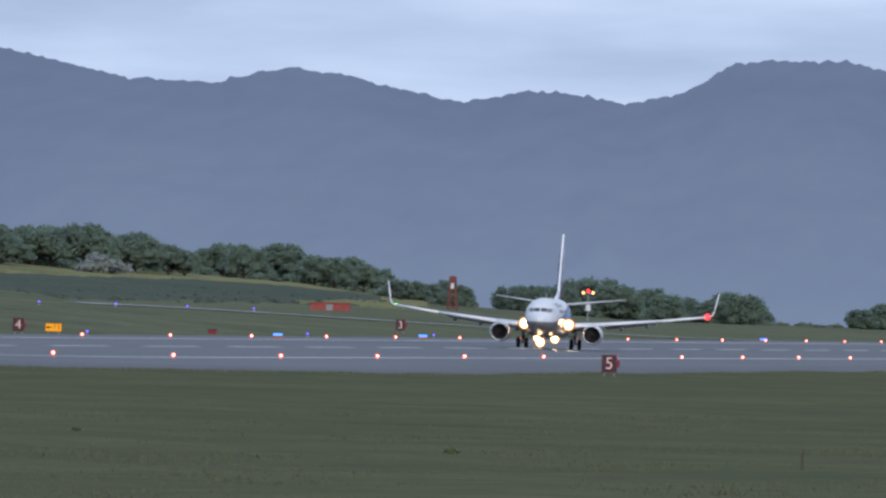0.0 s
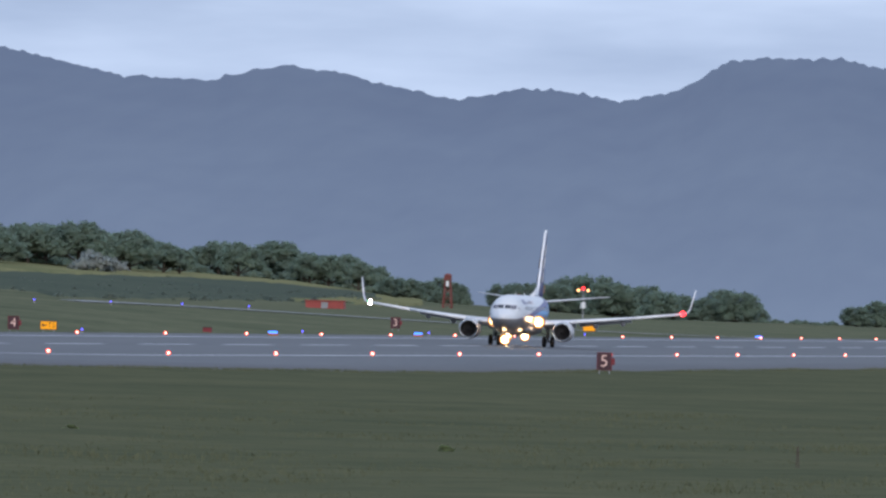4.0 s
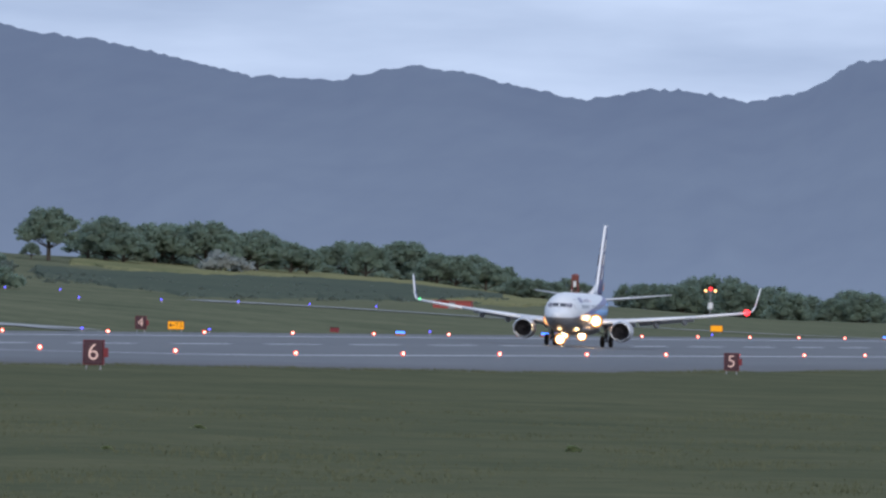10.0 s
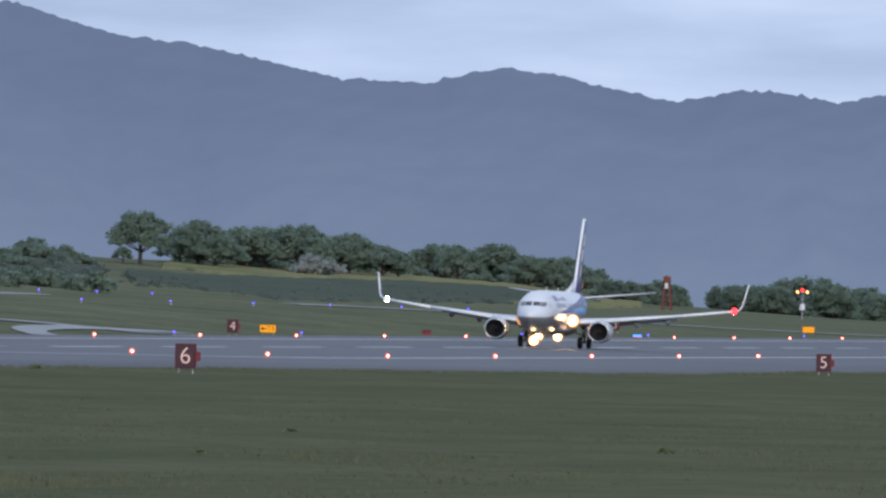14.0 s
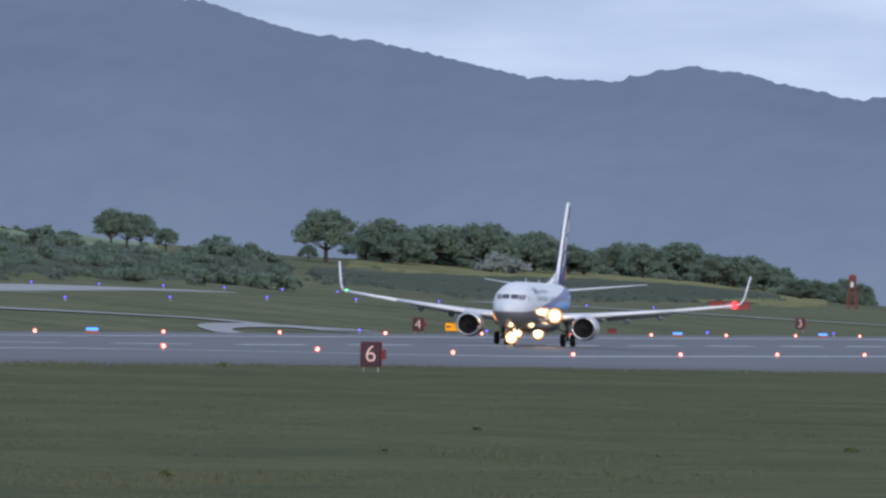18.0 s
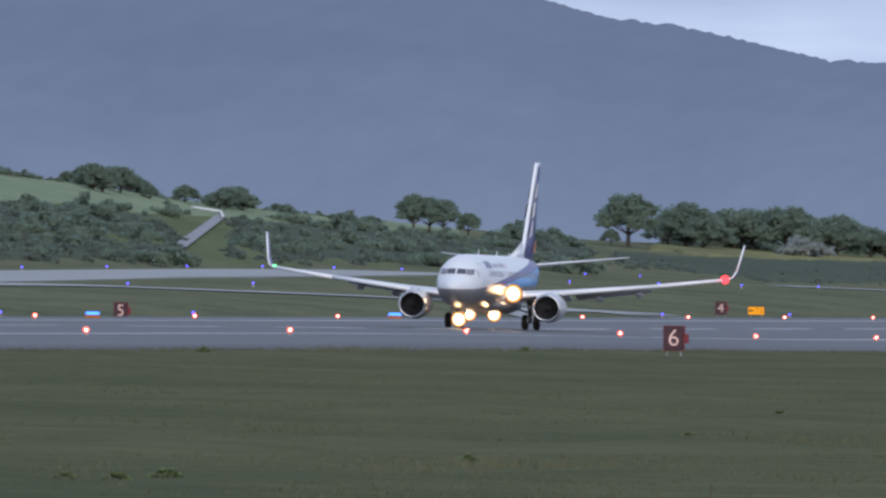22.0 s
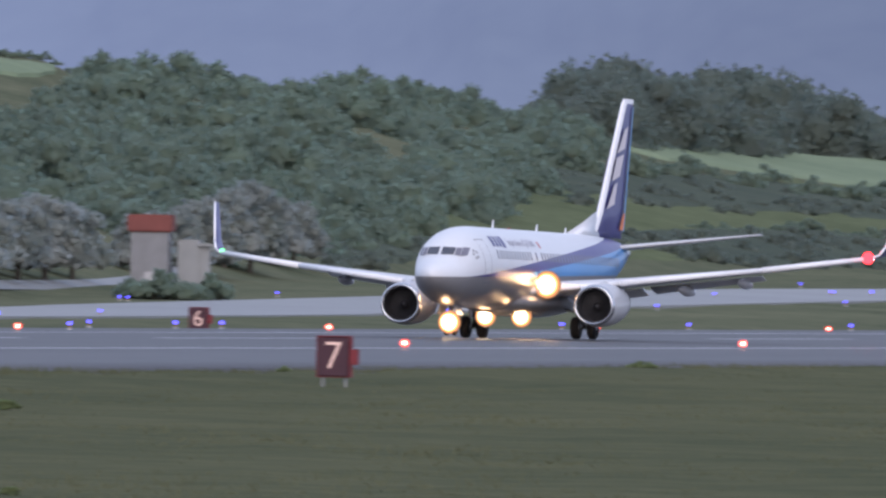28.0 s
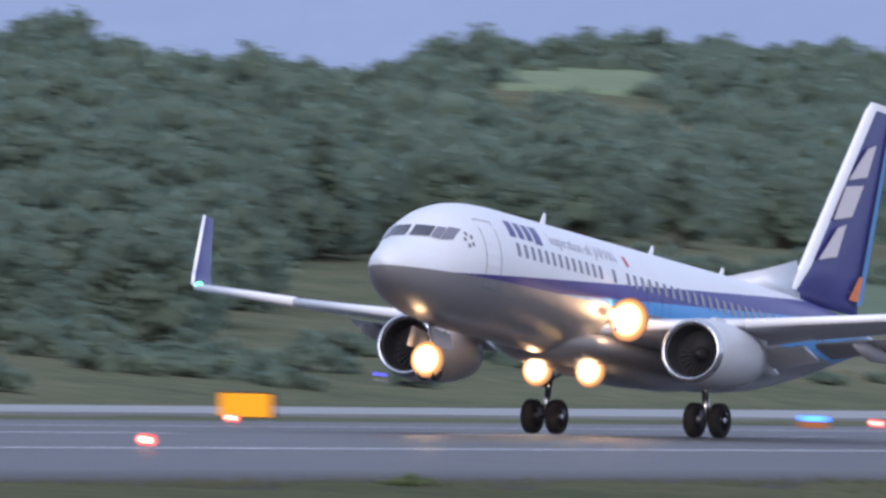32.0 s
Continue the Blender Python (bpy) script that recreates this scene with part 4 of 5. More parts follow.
# ---- small buildings and masts behind the runway ----
for x, w, h in ((582.0, 0.78, 0.74), (597.5, 0.29, 0.6), (611.0, 0.27, 0.6)):
    ob = thing("equipment_cabinet", pose(x, 228.0, land(x, 228.0)), "red metal equipment cabinet on the grass", "cabinet", "equipment cabinets")
    part("body", box(-w, -w, 0, w, w, h, 0.04), M["red_white"], ob)
    part("lid", box(-w - 0.05, -w - 0.05, h, w + 0.05, w + 0.05, h + 0.07, 0.02), M["red_white"], ob)
    part("door", box(-w - 0.03, -w * 0.8, 0.08, -w - 0.005, w * 0.8, h - 0.07), M["red_white"], ob)
x, y = polar(82.0, 1990)
z = land(x, y)
shed = thing("equipment_hut", pose(x, y, z), "long low red hut with a flat roof beyond the taxiway", "hut")
part("wall", box(-1.2, -2.9, 0, 1.2, 2.9, 1.1, 0.03), M["red_white"], shed)
part("roof", box(-1.35, -3.05, 1.1, 1.35, 3.05, 1.25, 0.03), M["red_white"], shed)
part("door", box(-1.24, -0.5, 0.05, -1.205, 0.5, 0.95), M["steel"], shed)

x, y = polar(82.53, 2330)
z = land(x, y)
mast = thing("lattice_mast", pose(x, y, z), "red lattice tower with a red cabin and a white board", "mast")
top = EYE[2] + 2330 * 0.0036 - z
step = (top - 1.2) / 4
ring = ((-1, -1), (-1, 1), (1, 1), (1, -1))
for i in range(4):
    z0, z1 = i * step, (i + 1) * step
    w0, w1 = 0.8 - 0.09 * i, 0.8 - 0.09 * (i + 1)
    for k, (sx, sy) in enumerate(ring):
        ex, ey = ring[(k + 1) % 4]
        part("mast_leg", tube((sx * w0, sy * w0, z0), (sx * w1, sy * w1, z1), 0.11, 0.11, 6), M["rust_roof"], mast)
        part("brace", tube((sx * w0, sy * w0, z0), (ex * w1, ey * w1, z1), 0.07, 0.07, 5), M["rust_roof"], mast)
part("platform", box(-0.75, -0.75, top - 1.2, 0.75, 0.75, top - 1.08), M["rust_roof"], mast)
part("cabin", box(-0.55, -0.6, top - 1.08, 0.55, 0.6, top - 0.35, 0.05), M["rust_roof"], mast)
part("cabin_roof", tube((0, 0, top - 0.35), (0, 0, top), 0.85, 0.2, 4), M["rust_roof"], mast)
part("board", box(-0.72, -0.28, top - 2.3, -0.66, 0.28, top - 1.35), M["white_paint"], mast, "white board")
for az, el in ((82.475, 2.9), (82.5, 3.3), (82.555, 3.35), (82.58, 2.8), (82.76, 3.1), (82.79, 2.9)):
    far = crest_far(az) * 0.99
    x, y = polar(az, far)
    plant("round", az, far, max(0.3, (EYE[2] + far * el / 1000 - land(x, y)) / 6.4), 0.7, "trees at the airfield's end", "dark broad-leaved tree at the end of the airfield", 1.1)

x, y = polar(83.12, 2300)
z = land(x, y)
bea = thing("beacon_pole", pose(x, y, z), "pole with red and amber beacon lamps and a white drum", "beacon")
top = EYE[2] + 2300 * 0.00265 - z
part("pole", tube((0, 0, 0), (0, 0, top), 0.12, 0.08), M["steel"], bea)
part("crossbar", box(-0.08, -0.95, top - 0.45, 0.08, 0.95, top - 0.33), M["steel"], bea)
part("red_lamp", ball((0, 0, top + 0.1), 0.28), M["red_light"], bea, "glowing red lamp", True)
for yy in (-0.85, 0.85):
    part("amber_lamp", ball((0, yy, top - 0.25), 0.24), M["amber_light"], bea, "glowing amber lamp", True)
part("drum", tube((0, 0, top - 3.4), (0, 0, top - 2.3), 0.5, 0.42, 16), M["white_paint"], bea)

r = 1060
x, y = polar(73.04, r)
z = land(x, y)
hut = thing("red_roofed_hut", pose(x, y, z, 0, 0, 12), "small grey hut with a rusty red roof before the wood", "hut")
top = EYE[2] + r * 0.0047 - z
part("wall", box(-1.6, -1.5, 0, 1.6, 1.5, top - 0.9), M["road"], hut)
part("roof", box(-1.9, -1.8, top - 0.9, 1.9, 1.8, top + 0.5, 0.12), M["rust_roof"], hut)
part("door", box(-1.64, -0.4, 0, -1.605, 0.4, 2.0), M["steel"], hut)
x, y = polar(73.21, r)
hut = thing("concrete_shelter", pose(x, y, land(x, y), 0, 0, 12), "pale concrete shelter with a flat overhanging roof", "shelter")
top = EYE[2] + r * 0.0033 - land(x, y)
part("wall", box(-1.0, -0.8, 0, 1.0, 0.9, top), M["concrete"], hut)
part("side_wall", box(-0.8, -1.6, 0, 0.8, -0.8, top - 0.5), M["concrete"], hut)
part("roof", box(-1.2, -2.0, top - 0.5, 1.2, -0.7, top - 0.3), M["concrete"], hut)

# the long pale roof that shows above the wood
r = 1700
a0, a1 = polar(68.31, r), polar(70.12, r)
mid = ((a0[0] + a1[0]) / 2, (a0[1] + a1[1]) / 2)
length = math.hypot(a1[0] - a0[0], a1[1] - a0[1])
turn = math.degrees(math.atan2(a1[1] - a0[1], a1[0] - a0[0]))
z = land(*mid)
top = EYE[2] + r * 0.0221 - z
hall = thing("hilltop_hall", pose(mid[0], mid[1], z, 0, 0, turn), "long low hall with a pale metal roof behind the trees", "building")
part("wall", box(-length / 2, -5, 0, length / 2, 5, top - 0.8), M["road"], hall)
for k in range(5):
    x0, x1 = -length / 2 + length * k / 5, -length / 2 + length * (k + 1) / 5
    bm = bmesh.new()
    ring = lambda xx: [(xx, -5.6, top - 0.9), (xx, -5.6, top - 0.7), (xx, 0, top + 0.25), (xx, 5.6, top - 0.7), (xx, 5.6, top - 0.9), (xx, 0, top - 0.1)]
    part("roof_bay", loft([ring(x0 + 0.05), ring(x1 - 0.05)]), M["pale_roof"], hall)

box_ = thing("marker_box", pose(1491.4, 223.2, land(1491.4, 223.2)), "low dark red marker box beside the runway", "marker")
part("body", box(-0.3, -0.5, -0.1, 0.3, 0.5, 0.5, 0.04), M["sign_red"], box_)
part("lid", box(-0.33, -0.53, 0.5, 0.33, 0.53, 0.57, 0.02), M["sign_black"], box_)

# ---- tufts and stakes in the near grass ----
def grass_tufts(count, seed):
    """Blades in tufts over the near field, thinning with the distance, and a ragged fringe along the runway."""
    rng = np.random.default_rng(seed)
    az, r = rng.uniform(61.5, 84.6, count), 150 + 420 * rng.random(count) ** 1.5
    x, y = r * np.sin(np.radians(az)), r * np.cos(np.radians(az))
    n2 = count // 5
    x = np.concatenate([x, rng.uniform(230, 1500, n2)])
    y = np.concatenate([y, np.array([paved_near(a) for a in x[count:]]) + 0.6 - 2.2 * rng.random(n2) ** 2])
    tall = np.concatenate([rng.uniform(0.03, 0.10, count), rng.uniform(0.05, 0.17, n2)])
    keep = y < np.array([paved_near(a) for a in x]) + 0.5
    x, y, tall = x[keep], y[keep], tall[keep]
    patch_ = np.array([noise.noise((a * 0.03, b * 0.09, 2)) for a, b in zip(x, y)])
    tall *= np.clip(1.0 + 1.1 * patch_, 0.35, 2.0)
    z = np.array([land(a, b) for a, b in zip(x, y)]) - 0.03
    k, blades = len(x), 3
    v = np.zeros((k, blades, 3, 3))
    for b in range(blades):
        ox, oy = rng.normal(0, 0.07, k), rng.normal(0, 0.05, k)
        w, h = rng.uniform(0.012, 0.03, k), tall * rng.uniform(0.6, 1.3, k)
        v[:, b, 0] = np.stack([x + ox, y + oy - w, z - 0.06], 1)
        v[:, b, 1] = np.stack([x + ox, y + oy + w, z - 0.06], 1)
        v[:, b, 2] = np.stack([x + ox + rng.normal(0, 0.05, k), y + oy + rng.normal(0, 0.05, k), z + h], 1)
    total = k * blades
    me = bpy.data.meshes.new("grass_tufts")
    me.vertices.add(total * 3), me.loops.add(total * 3), me.polygons.add(total)
    me.vertices.foreach_set("co", v.ravel())
    me.loops.foreach_set("vertex_index", np.arange(total * 3, dtype=np.int32))
    me.polygons.foreach_set("loop_start", np.arange(0, total * 3, 3, dtype=np.int32))
    me.update(calc_edges=True)
    me.materials.append(M["grass_blade"])
    tagged(new("grass_tufts", me), "short olive green grass blades of the mown field", "grass", kind="stuff")


grass_tufts(95000, 5)


def weed(x, y, size):
    trunk = rnd.choice(KINDS["bush"])[1]
    ob = new("weed_clump")
    s = size / 4.2
    ob.matrix_basis = Matrix.LocRotScale((x, y, land(x, y) - 0.05), Euler((0, 0, rnd.uniform(0, 6.3))), (s, s, s * 0.7))
    tagged(ob, "low leafy weed clump in the mown grass", "weeds", "weed clumps")
    part("leaves", WEEDS[rnd.randrange(2)], None, ob)
    part("stalks", trunk, None, ob)


WEEDS = [tree_kind(s, "bush", M["weed_leaf"], 420, 0.4)[0] for s in (21, 22)]
for x, y, size in ((415.5, 66.5, 0.5), (380, 49.8, 0.6), (351.8, 58.8, 0.4), (254.6, 55, 0.5), (253.4, 53.7, 0.6), (257, 53.5, 0.7), (294.6, 54.3, 0.45), (286.3, 97, 0.9), (290, 95, 0.7), (218.6, 74, 0.7), (336.8, 106.7, 0.9),
                   (503.6, 133.3, 0.9), (507, 133.8, 0.7), (570.8, 133.4, 0.9), (574, 133.8, 1.2), (579, 133.3, 1.0), (278.4, 131.8, 0.9), (280, 132.1, 0.6), (217.2, 68.7, 0.5), (640, 131.4, 0.8), (720, 129.6, 0.8), (452, 132.8, 0.6)):
    weed(x, y, size)
st = thing("survey_stake", pose(355.0, 36.9, land(355, 36.9)), "thin leaning wooden stakes in the grass", "stake")
part("stake", tube((0, -0.06, -0.2), (0.05, -0.02, 0.6), 0.016), M["bark"], st)
part("stake", tube((0, 0.03, -0.2), (0.0, -0.01, 0.58), 0.016), M["bark"], st)
st = thing("survey_stake", pose(236, 39.0, land(236, 39.0)), "thin wooden stake in the grass", "stake")
part("stake", tube((0, 0, -0.2), (0.02, 0.02, 0.4), 0.014), M["bark"], st)

# ---- the airliner: nose at s = 0, s runs aft; its origin lies under the main wheels ----
AFT = 19.6


def paint(name, colour, rough=0.34, vary=0.06, spec=0.4, coat=0.1):
    m = material(name, colour, rough, vary=vary, scale=0.5, fine=16, bump=0.02, spec=spec)
    m.node_tree.nodes["Principled BSDF"].inputs["Coat Weight"].default_value = coat
    return m


P_WHITE, P_NAVY, P_GREY = paint("white_gloss", (0.86, 0.87, 0.89)), paint("navy_gloss", (0.045, 0.045, 0.19)), paint("grey_gloss", (0.19, 0.19, 0.20))
P_BLUE = paint("light_blue_gloss", (0.06, 0.27, 0.58))
P_WING = paint("wing_grey", (0.60, 0.62, 0.65), 0.32)
P_MARK = paint("mark_white", (0.66, 0.60, 0.62))
P_SLAT = paint("slat_grey", (0.82, 0.84, 0.87), 0.3)
P_METAL = material("bare_metal", (0.62, 0.63, 0.65), 0.22, metal=1.0, scale=2, vary=0.12, bump=0.02)
P_DARK = material("engine_dark", (0.035, 0.035, 0.04), 0.5, scale=3, bump=0.05)
P_FAN = material("fan_blade", (0.03, 0.03, 0.034), 0.6, metal=0.1, scale=4, bump=0)
P_TYRE = material("tyre", (0.02, 0.02, 0.022), 0.85, scale=6, bump=0.3)
P_GLASS = material("cockpit_glass", (0.06, 0.065, 0.085), 0.12, scale=2, vary=0.1, bump=0, spec=0.8)
P_PANE = material("cabin_pane", (0.20, 0.20, 0.25), 0.2, scale=2, vary=0.2, bump=0, spec=0.6)
P_LINE = material("panel_line", (0.17, 0.17, 0.20), 0.5, scale=3, bump=0)
P_SLOGAN = material("slogan_grey", (0.43, 0.44, 0.53), 0.5, scale=3, bump=0)
P_RED = material("red_mark", (0.55, 0.05, 0.05), 0.4, scale=3, bump=0)
P_ORANGE = material("orange_mark", (0.75, 0.2, 0.06), 0.4, scale=3, bump=0)
G_STROBE, G_BEACON = glow("strobe_lamp", (1.0, 0.72, 0.86), 30), glow("beacon_lamp", (1.0, 0.06, 0.08), 20)
G_TURN = glow("turnoff_lamp", (1.0, 0.45, 0.25), 4)
G_RED, G_GREEN = glow("port_lamp", (1.0, 0.03, 0.04), 6), glow("starboard_lamp", (0.1, 1.0, 0.35), 3)


def livery():
    """White above, a navy sweep that widens aft, light blue under it, grey belly: a painted design."""
    m = paint("fuselage_paint", (0.68, 0.71, 0.745))
    n, l = m.node_tree.nodes, m.node_tree.links
    bsdf = n["Principled BSDF"]
    tc, sp = n.new("ShaderNodeTexCoord"), n.new("ShaderNodeSeparateXYZ")
    l.new(tc.outputs["Object"], sp.inputs[0])

    def below(z_at_nose, slope, s0=0.0):
        """1 where the skin lies under the line z = z_at_nose + slope * (s - s0)."""
        a, b = n.new("ShaderNodeMath"), n.new("ShaderNodeMath")
        a.operation, a.inputs[1].default_value, a.inputs[2].default_value = "MULTIPLY_ADD", slope, z_at_nose + slope * (AFT - s0)
        l.new(sp.outputs[0], a.inputs[0])
        b.operation = "LESS_THAN"
        l.new(sp.outputs[2], b.inputs[0]), l.new(a.outputs[0], b.inputs[1])
        return b.outputs[0]

    def over(base, fac, colour):
        mix = n.new("ShaderNodeMixRGB")
        mix.inputs[2].default_value = (*colour, 1)
        l.new(fac, mix.inputs[0]), l.new(base, mix.inputs[1])
        return mix.outputs[0]

    white = bsdf.inputs["Base Color"].links[0].from_socket
    c = over(white, below(2.98, 0.084, 5.0), (0.035, 0.03, 0.19))
    c = over(c, below(2.57, 0.077, 5.0), (0.06, 0.27, 0.58))
    c = over(c, below(2.88, 0.0180, 5.0), (0.19, 0.19, 0.20))
    l.new(c, bsdf.inputs["Base Color"])
    return m


def L(s, y, z):
    return (s - AFT, y, z)


def F(s, y, z):
    """On the fuselage: the forward cabin is drawn together a little."""
    return (s + 1.2 * (1 - blend(4, 17, s)) - AFT, y, z)


BODY = ((0, 0.03, 2.95, 2.89), (0.12, 0.30, 3.19, 2.63), (0.35, 0.54, 3.37, 2.4), (0.7, 0.78, 3.53, 2.17), (1.2, 1.03, 3.72, 1.93), (1.75, 1.24, 3.97, 1.74), (2.3, 1.4, 4.45, 1.59),
        (2.8, 1.54, 4.78, 1.52), (3.4, 1.67, 5.02, 1.46), (4.2, 1.78, 5.22, 1.41), (5.2, 1.85, 5.34, 1.38), (6.5, 1.88, 5.39, 1.38), (10, 1.88, 5.39, 1.38), (14, 1.88, 5.39, 1.38),
        (18, 1.88, 5.39, 1.38), (22, 1.88, 5.39, 1.38), (24.5, 1.87, 5.39, 1.42), (26.5, 1.83, 5.39, 1.60), (28.5, 1.72, 5.38, 1.90), (30.5, 1.53, 5.36, 2.30), (32.5, 1.26, 5.32, 2.78),
        (34.5, 0.93, 5.24, 3.3), (36.2, 0.6, 5.1, 3.75), (37.4, 0.34, 4.93, 4.1), (38.0, 0.16, 4.78, 4.32))


def body_at(s):
    col = list(zip(*BODY))
    return [float(np.interp(s, col[0], c)) for c in col[1:]]


def skin_y(s, z, out=0.0):
    """Half width of the fuselage at that height."""
    w, t, b = body_at(s)
    k = (z - (t + b) / 2) / ((t - b) / 2)
    return w * math.sqrt(max(0.0, 1 - k * k)) + out


def patch(s0, s1, z0, z1, side, out=0.012, n=4, slant=0.0, bm=None):
    """A piece of skin laid on the fuselage's side (side -1: port)."""
    bm = bm or bmesh.new()
    rows = []
    for j in range(n + 1):
        z = z0 + (z1 - z0) * j / n
        rows.append([bm.verts.new(F(s + slant * (z - z0), side * skin_y(s + slant * (z - z0), z, out), z)) for s in (s0, (s0 + s1) / 2, s1)])
    for a, b in zip(rows, rows[1:]):
        for i in range(2):
            bm.faces.new((a[i], a[i + 1], b[i + 1], b[i]))
    return bm


def aerofoil(chord, thick, n=9):
    pts = []
    for i in range(n):
        c = 0.5 * (1 - math.cos(math.pi * i / (n - 1)))
        t = 5 * thick * (0.2969 * math.sqrt(c) - 0.126 * c - 0.3516 * c * c + 0.2843 * c ** 3 - 0.1036 * c ** 4)
        pts.append((c * chord, t * chord))
    return [(x, t) for x, t in pts] + [(x, -0.75 * t - 0.0015) for x, t in pts[::-1][1:-1]]


def surface(stations, side=1, upright=False):
    """A wing through stations (s of the leading edge, span, height, chord, thickness)."""
    rings = []
    for s, y, z, c, t in stations:
        rings.append([L(s + x, side * (y if not upright else y + h), z + (0 if upright else h)) for x, h in aerofoil(c, t)])
    return loft(rings)


def circle(s, y, z, r, n=28, flat=1.0):
    return [L(s, y + r * math.cos(6.28319 * i / n), z + r * math.sin(6.28319 * i / n) * (flat if math.sin(6.28319 * i / n) < 0 else 1)) for i in range(n)]


plane = thing("airliner", Matrix.Identity(4), "white twin-engined jet airliner with navy tail, lights on, taking off", "airplane")
# fuselage
rings = []
fine = np.concatenate([np.linspace(0, 7, 34), np.linspace(7.5, 24, 34), np.linspace(24.5, 38, 36)])
for s in fine:
    w, t, b = body_at(s)
    rings.append([F(s, w * math.cos(a), (t + b) / 2 + (t - b) / 2 * math.sin(a)) for a in np.linspace(0, 2 * math.pi, 49)[:-1]])
fus = part("fuselage", loft(rings), livery(), plane, "white fuselage with a navy and light blue sweep and grey belly", True)
part("belly_fairing", loft([[L(s, w * math.cos(a), 1.75 + h * math.sin(a)) for a in np.linspace(0, 6.2832, 25)[:-1]] for s, w, h in
                            ((12.2, 0.6, 0.2), (13.2, 1.75, 0.52), (14.5, 2.08, 0.66), (17, 2.15, 0.7), (20, 2.1, 0.7), (22.5, 1.6, 0.55), (24, 0.5, 0.2))]), P_GREY, plane, "", True)
part("tail_cone", loft([circle(s, 0, 4.55, r, 16) for s, r in ((37.95, 0.24), (38.3, 0.2), (38.35, 0.12))]), P_METAL, plane, "", True)
# flight deck windows
def nose_s(y, z):
    """Where the nose's skin passes through that width and height."""
    lo, hi = 0.3, 5.0
    for _ in range(30):
        mid = (lo + hi) / 2
        w, t, bb = body_at(mid)
        inside = (y / w) ** 2 + ((z - (t + bb) / 2) / ((t - bb) / 2)) ** 2 < 1
        lo, hi = (lo, mid) if inside else (mid, hi)
    return lo


def nose_pane(side, ya, yb, low, high, out=0.03):
    bm = bmesh.new()
    rows = []
    for j in range(5):
        k = j / 4
        rows.append([])
        for i in range(5):
            y = ya + (yb - ya) * i / 4
            z = low(y) + (high(y) - low(y)) * k
            rows[-1].append(bm.verts.new(F(nose_s(y, z) - out, side * (y + out * 0.6), z + out * 0.4)))
    for a, c in zip(rows, rows[1:]):
        for i in range(4):
            bm.faces.new((a[i], a[i + 1], c[i + 1], c[i]))
    return bm


for side in (-1, 1):
    part("flight_deck_window", nose_pane(side, 0.05, 0.66, lambda y: 3.92, lambda y: 4.30 - 0.04 * y), P_GLASS, fus, "dark windscreen pane")
    part("flight_deck_window", nose_pane(side, 0.70, 0.93, lambda y: 3.91 - 0.25 * (y - 0.7), lambda y: 4.30 - 0.05 * y), P_PANE, fus, "grey side pane")
    part("flight_deck_window", nose_pane(side, 0.95, 1.2, lambda y: 3.84 + 0.2 * (y - 0.95), lambda y: 4.29 - 0.12 * (y - 0.95)), P_PANE, fus, "grey side pane")
# cabin windows, doors, marks
for side in (-1, 1):
    for i in range(52):
        s = 5.95 + i * 0.575
        if i in (13, 15) or s > 31.5:
            continue
        part("cabin_window", patch(s, s + 0.25, 3.80, 4.22, side, 0.012, 3), P_PANE, fus)
    for s0, w_, z0, z1 in ((3.85, 0.92, 2.58, 4.72), (30.9, 0.8, 2.75, 4.4), (16.7, 0.6, 2.85, 4.05), (17.8, 0.6, 2.85, 4.05)):
        door = part("door", patch(s0 + 0.03, s0 + w_ - 0.03, z0 + 0.03, z1 - 0.03, side, 0.006, 6), fus.data.materials[0], fus, "closed cabin door")
        for a, b, c, d in ((s0, s0 + 0.03, z0, z1), (s0 + w_ - 0.03, s0 + w_, z0, z1), (s0, s0 + w_, z0, z0 + 0.03), (s0, s0 + w_, z1 - 0.03, z1)):
            part("seam", patch(a, b, c, d, side, 0.012, 6), P_LINE, door)
    # the airline's name as plain bars
    for k in range(3):
        part("name_bar", patch(5.75 + 0.66 * k, 6.2 + 0.66 * k, 4.40, 4.90, side, 0.012, 4, 0.25), P_NAVY, fus, "navy bar")
    part("name_block", patch(7.72, 8.3, 4.36, 4.92, side, 0.012, 4, 0.25), P_NAVY, fus, "slanted navy block")
    slogan = lettering("Inspiration of JAPAN", 0.52, P_SLOGAN, fus, Matrix.Identity(4), "slogan")
    for v in slogan.data.vertices:
        ss = 12.0 - side * 1.3 * v.co.x
        v.co = F(ss, side * skin_y(ss, 4.66 + v.co.y, 0.014 + v.co.z), 4.66 + v.co.y)
    part("flag_mark", patch(15.5, 15.75, 4.46, 4.78, side, 0.012, 2), P_RED, fus, "small red mark")
    for k in range(5):
        a = k * 1.2566 + 0.6
        part("badge_mark", patch(3.05 + 0.17 * math.cos(a), 3.16 + 0.17 * math.cos(a), 3.90 + 0.19 * math.sin(a), 4.02 + 0.19 * math.sin(a), side, 0.012, 1), P_LINE, fus)
for s, h in ((12.3, 0.42), (20.5, 0.36), (26.0, 0.3)):
    part("blade_antenna", loft([[L(s, -0.02, 5.36), L(s + 0.4, 0, 5.36), L(s, 0.02, 5.36)], [L(s + 0.22, -0.01, 5.36 + h), L(s + 0.42, 0, 5.36 + h), L(s + 0.22, 0.01, 5.36 + h)]]), P_WHITE, fus)
part("beacon", ball(L(15.5, 0, 5.4), 0.06), P_RED, fus)
flash = part("beacon_lamp", tube((0, 0, -0.02), (0, 0, 0.02), 0.4, n=20), G_BEACON, plane, "red flashing lamp on the roof")
flash.matrix_basis = Matrix.Translation(L(15.3, 0, 5.2))
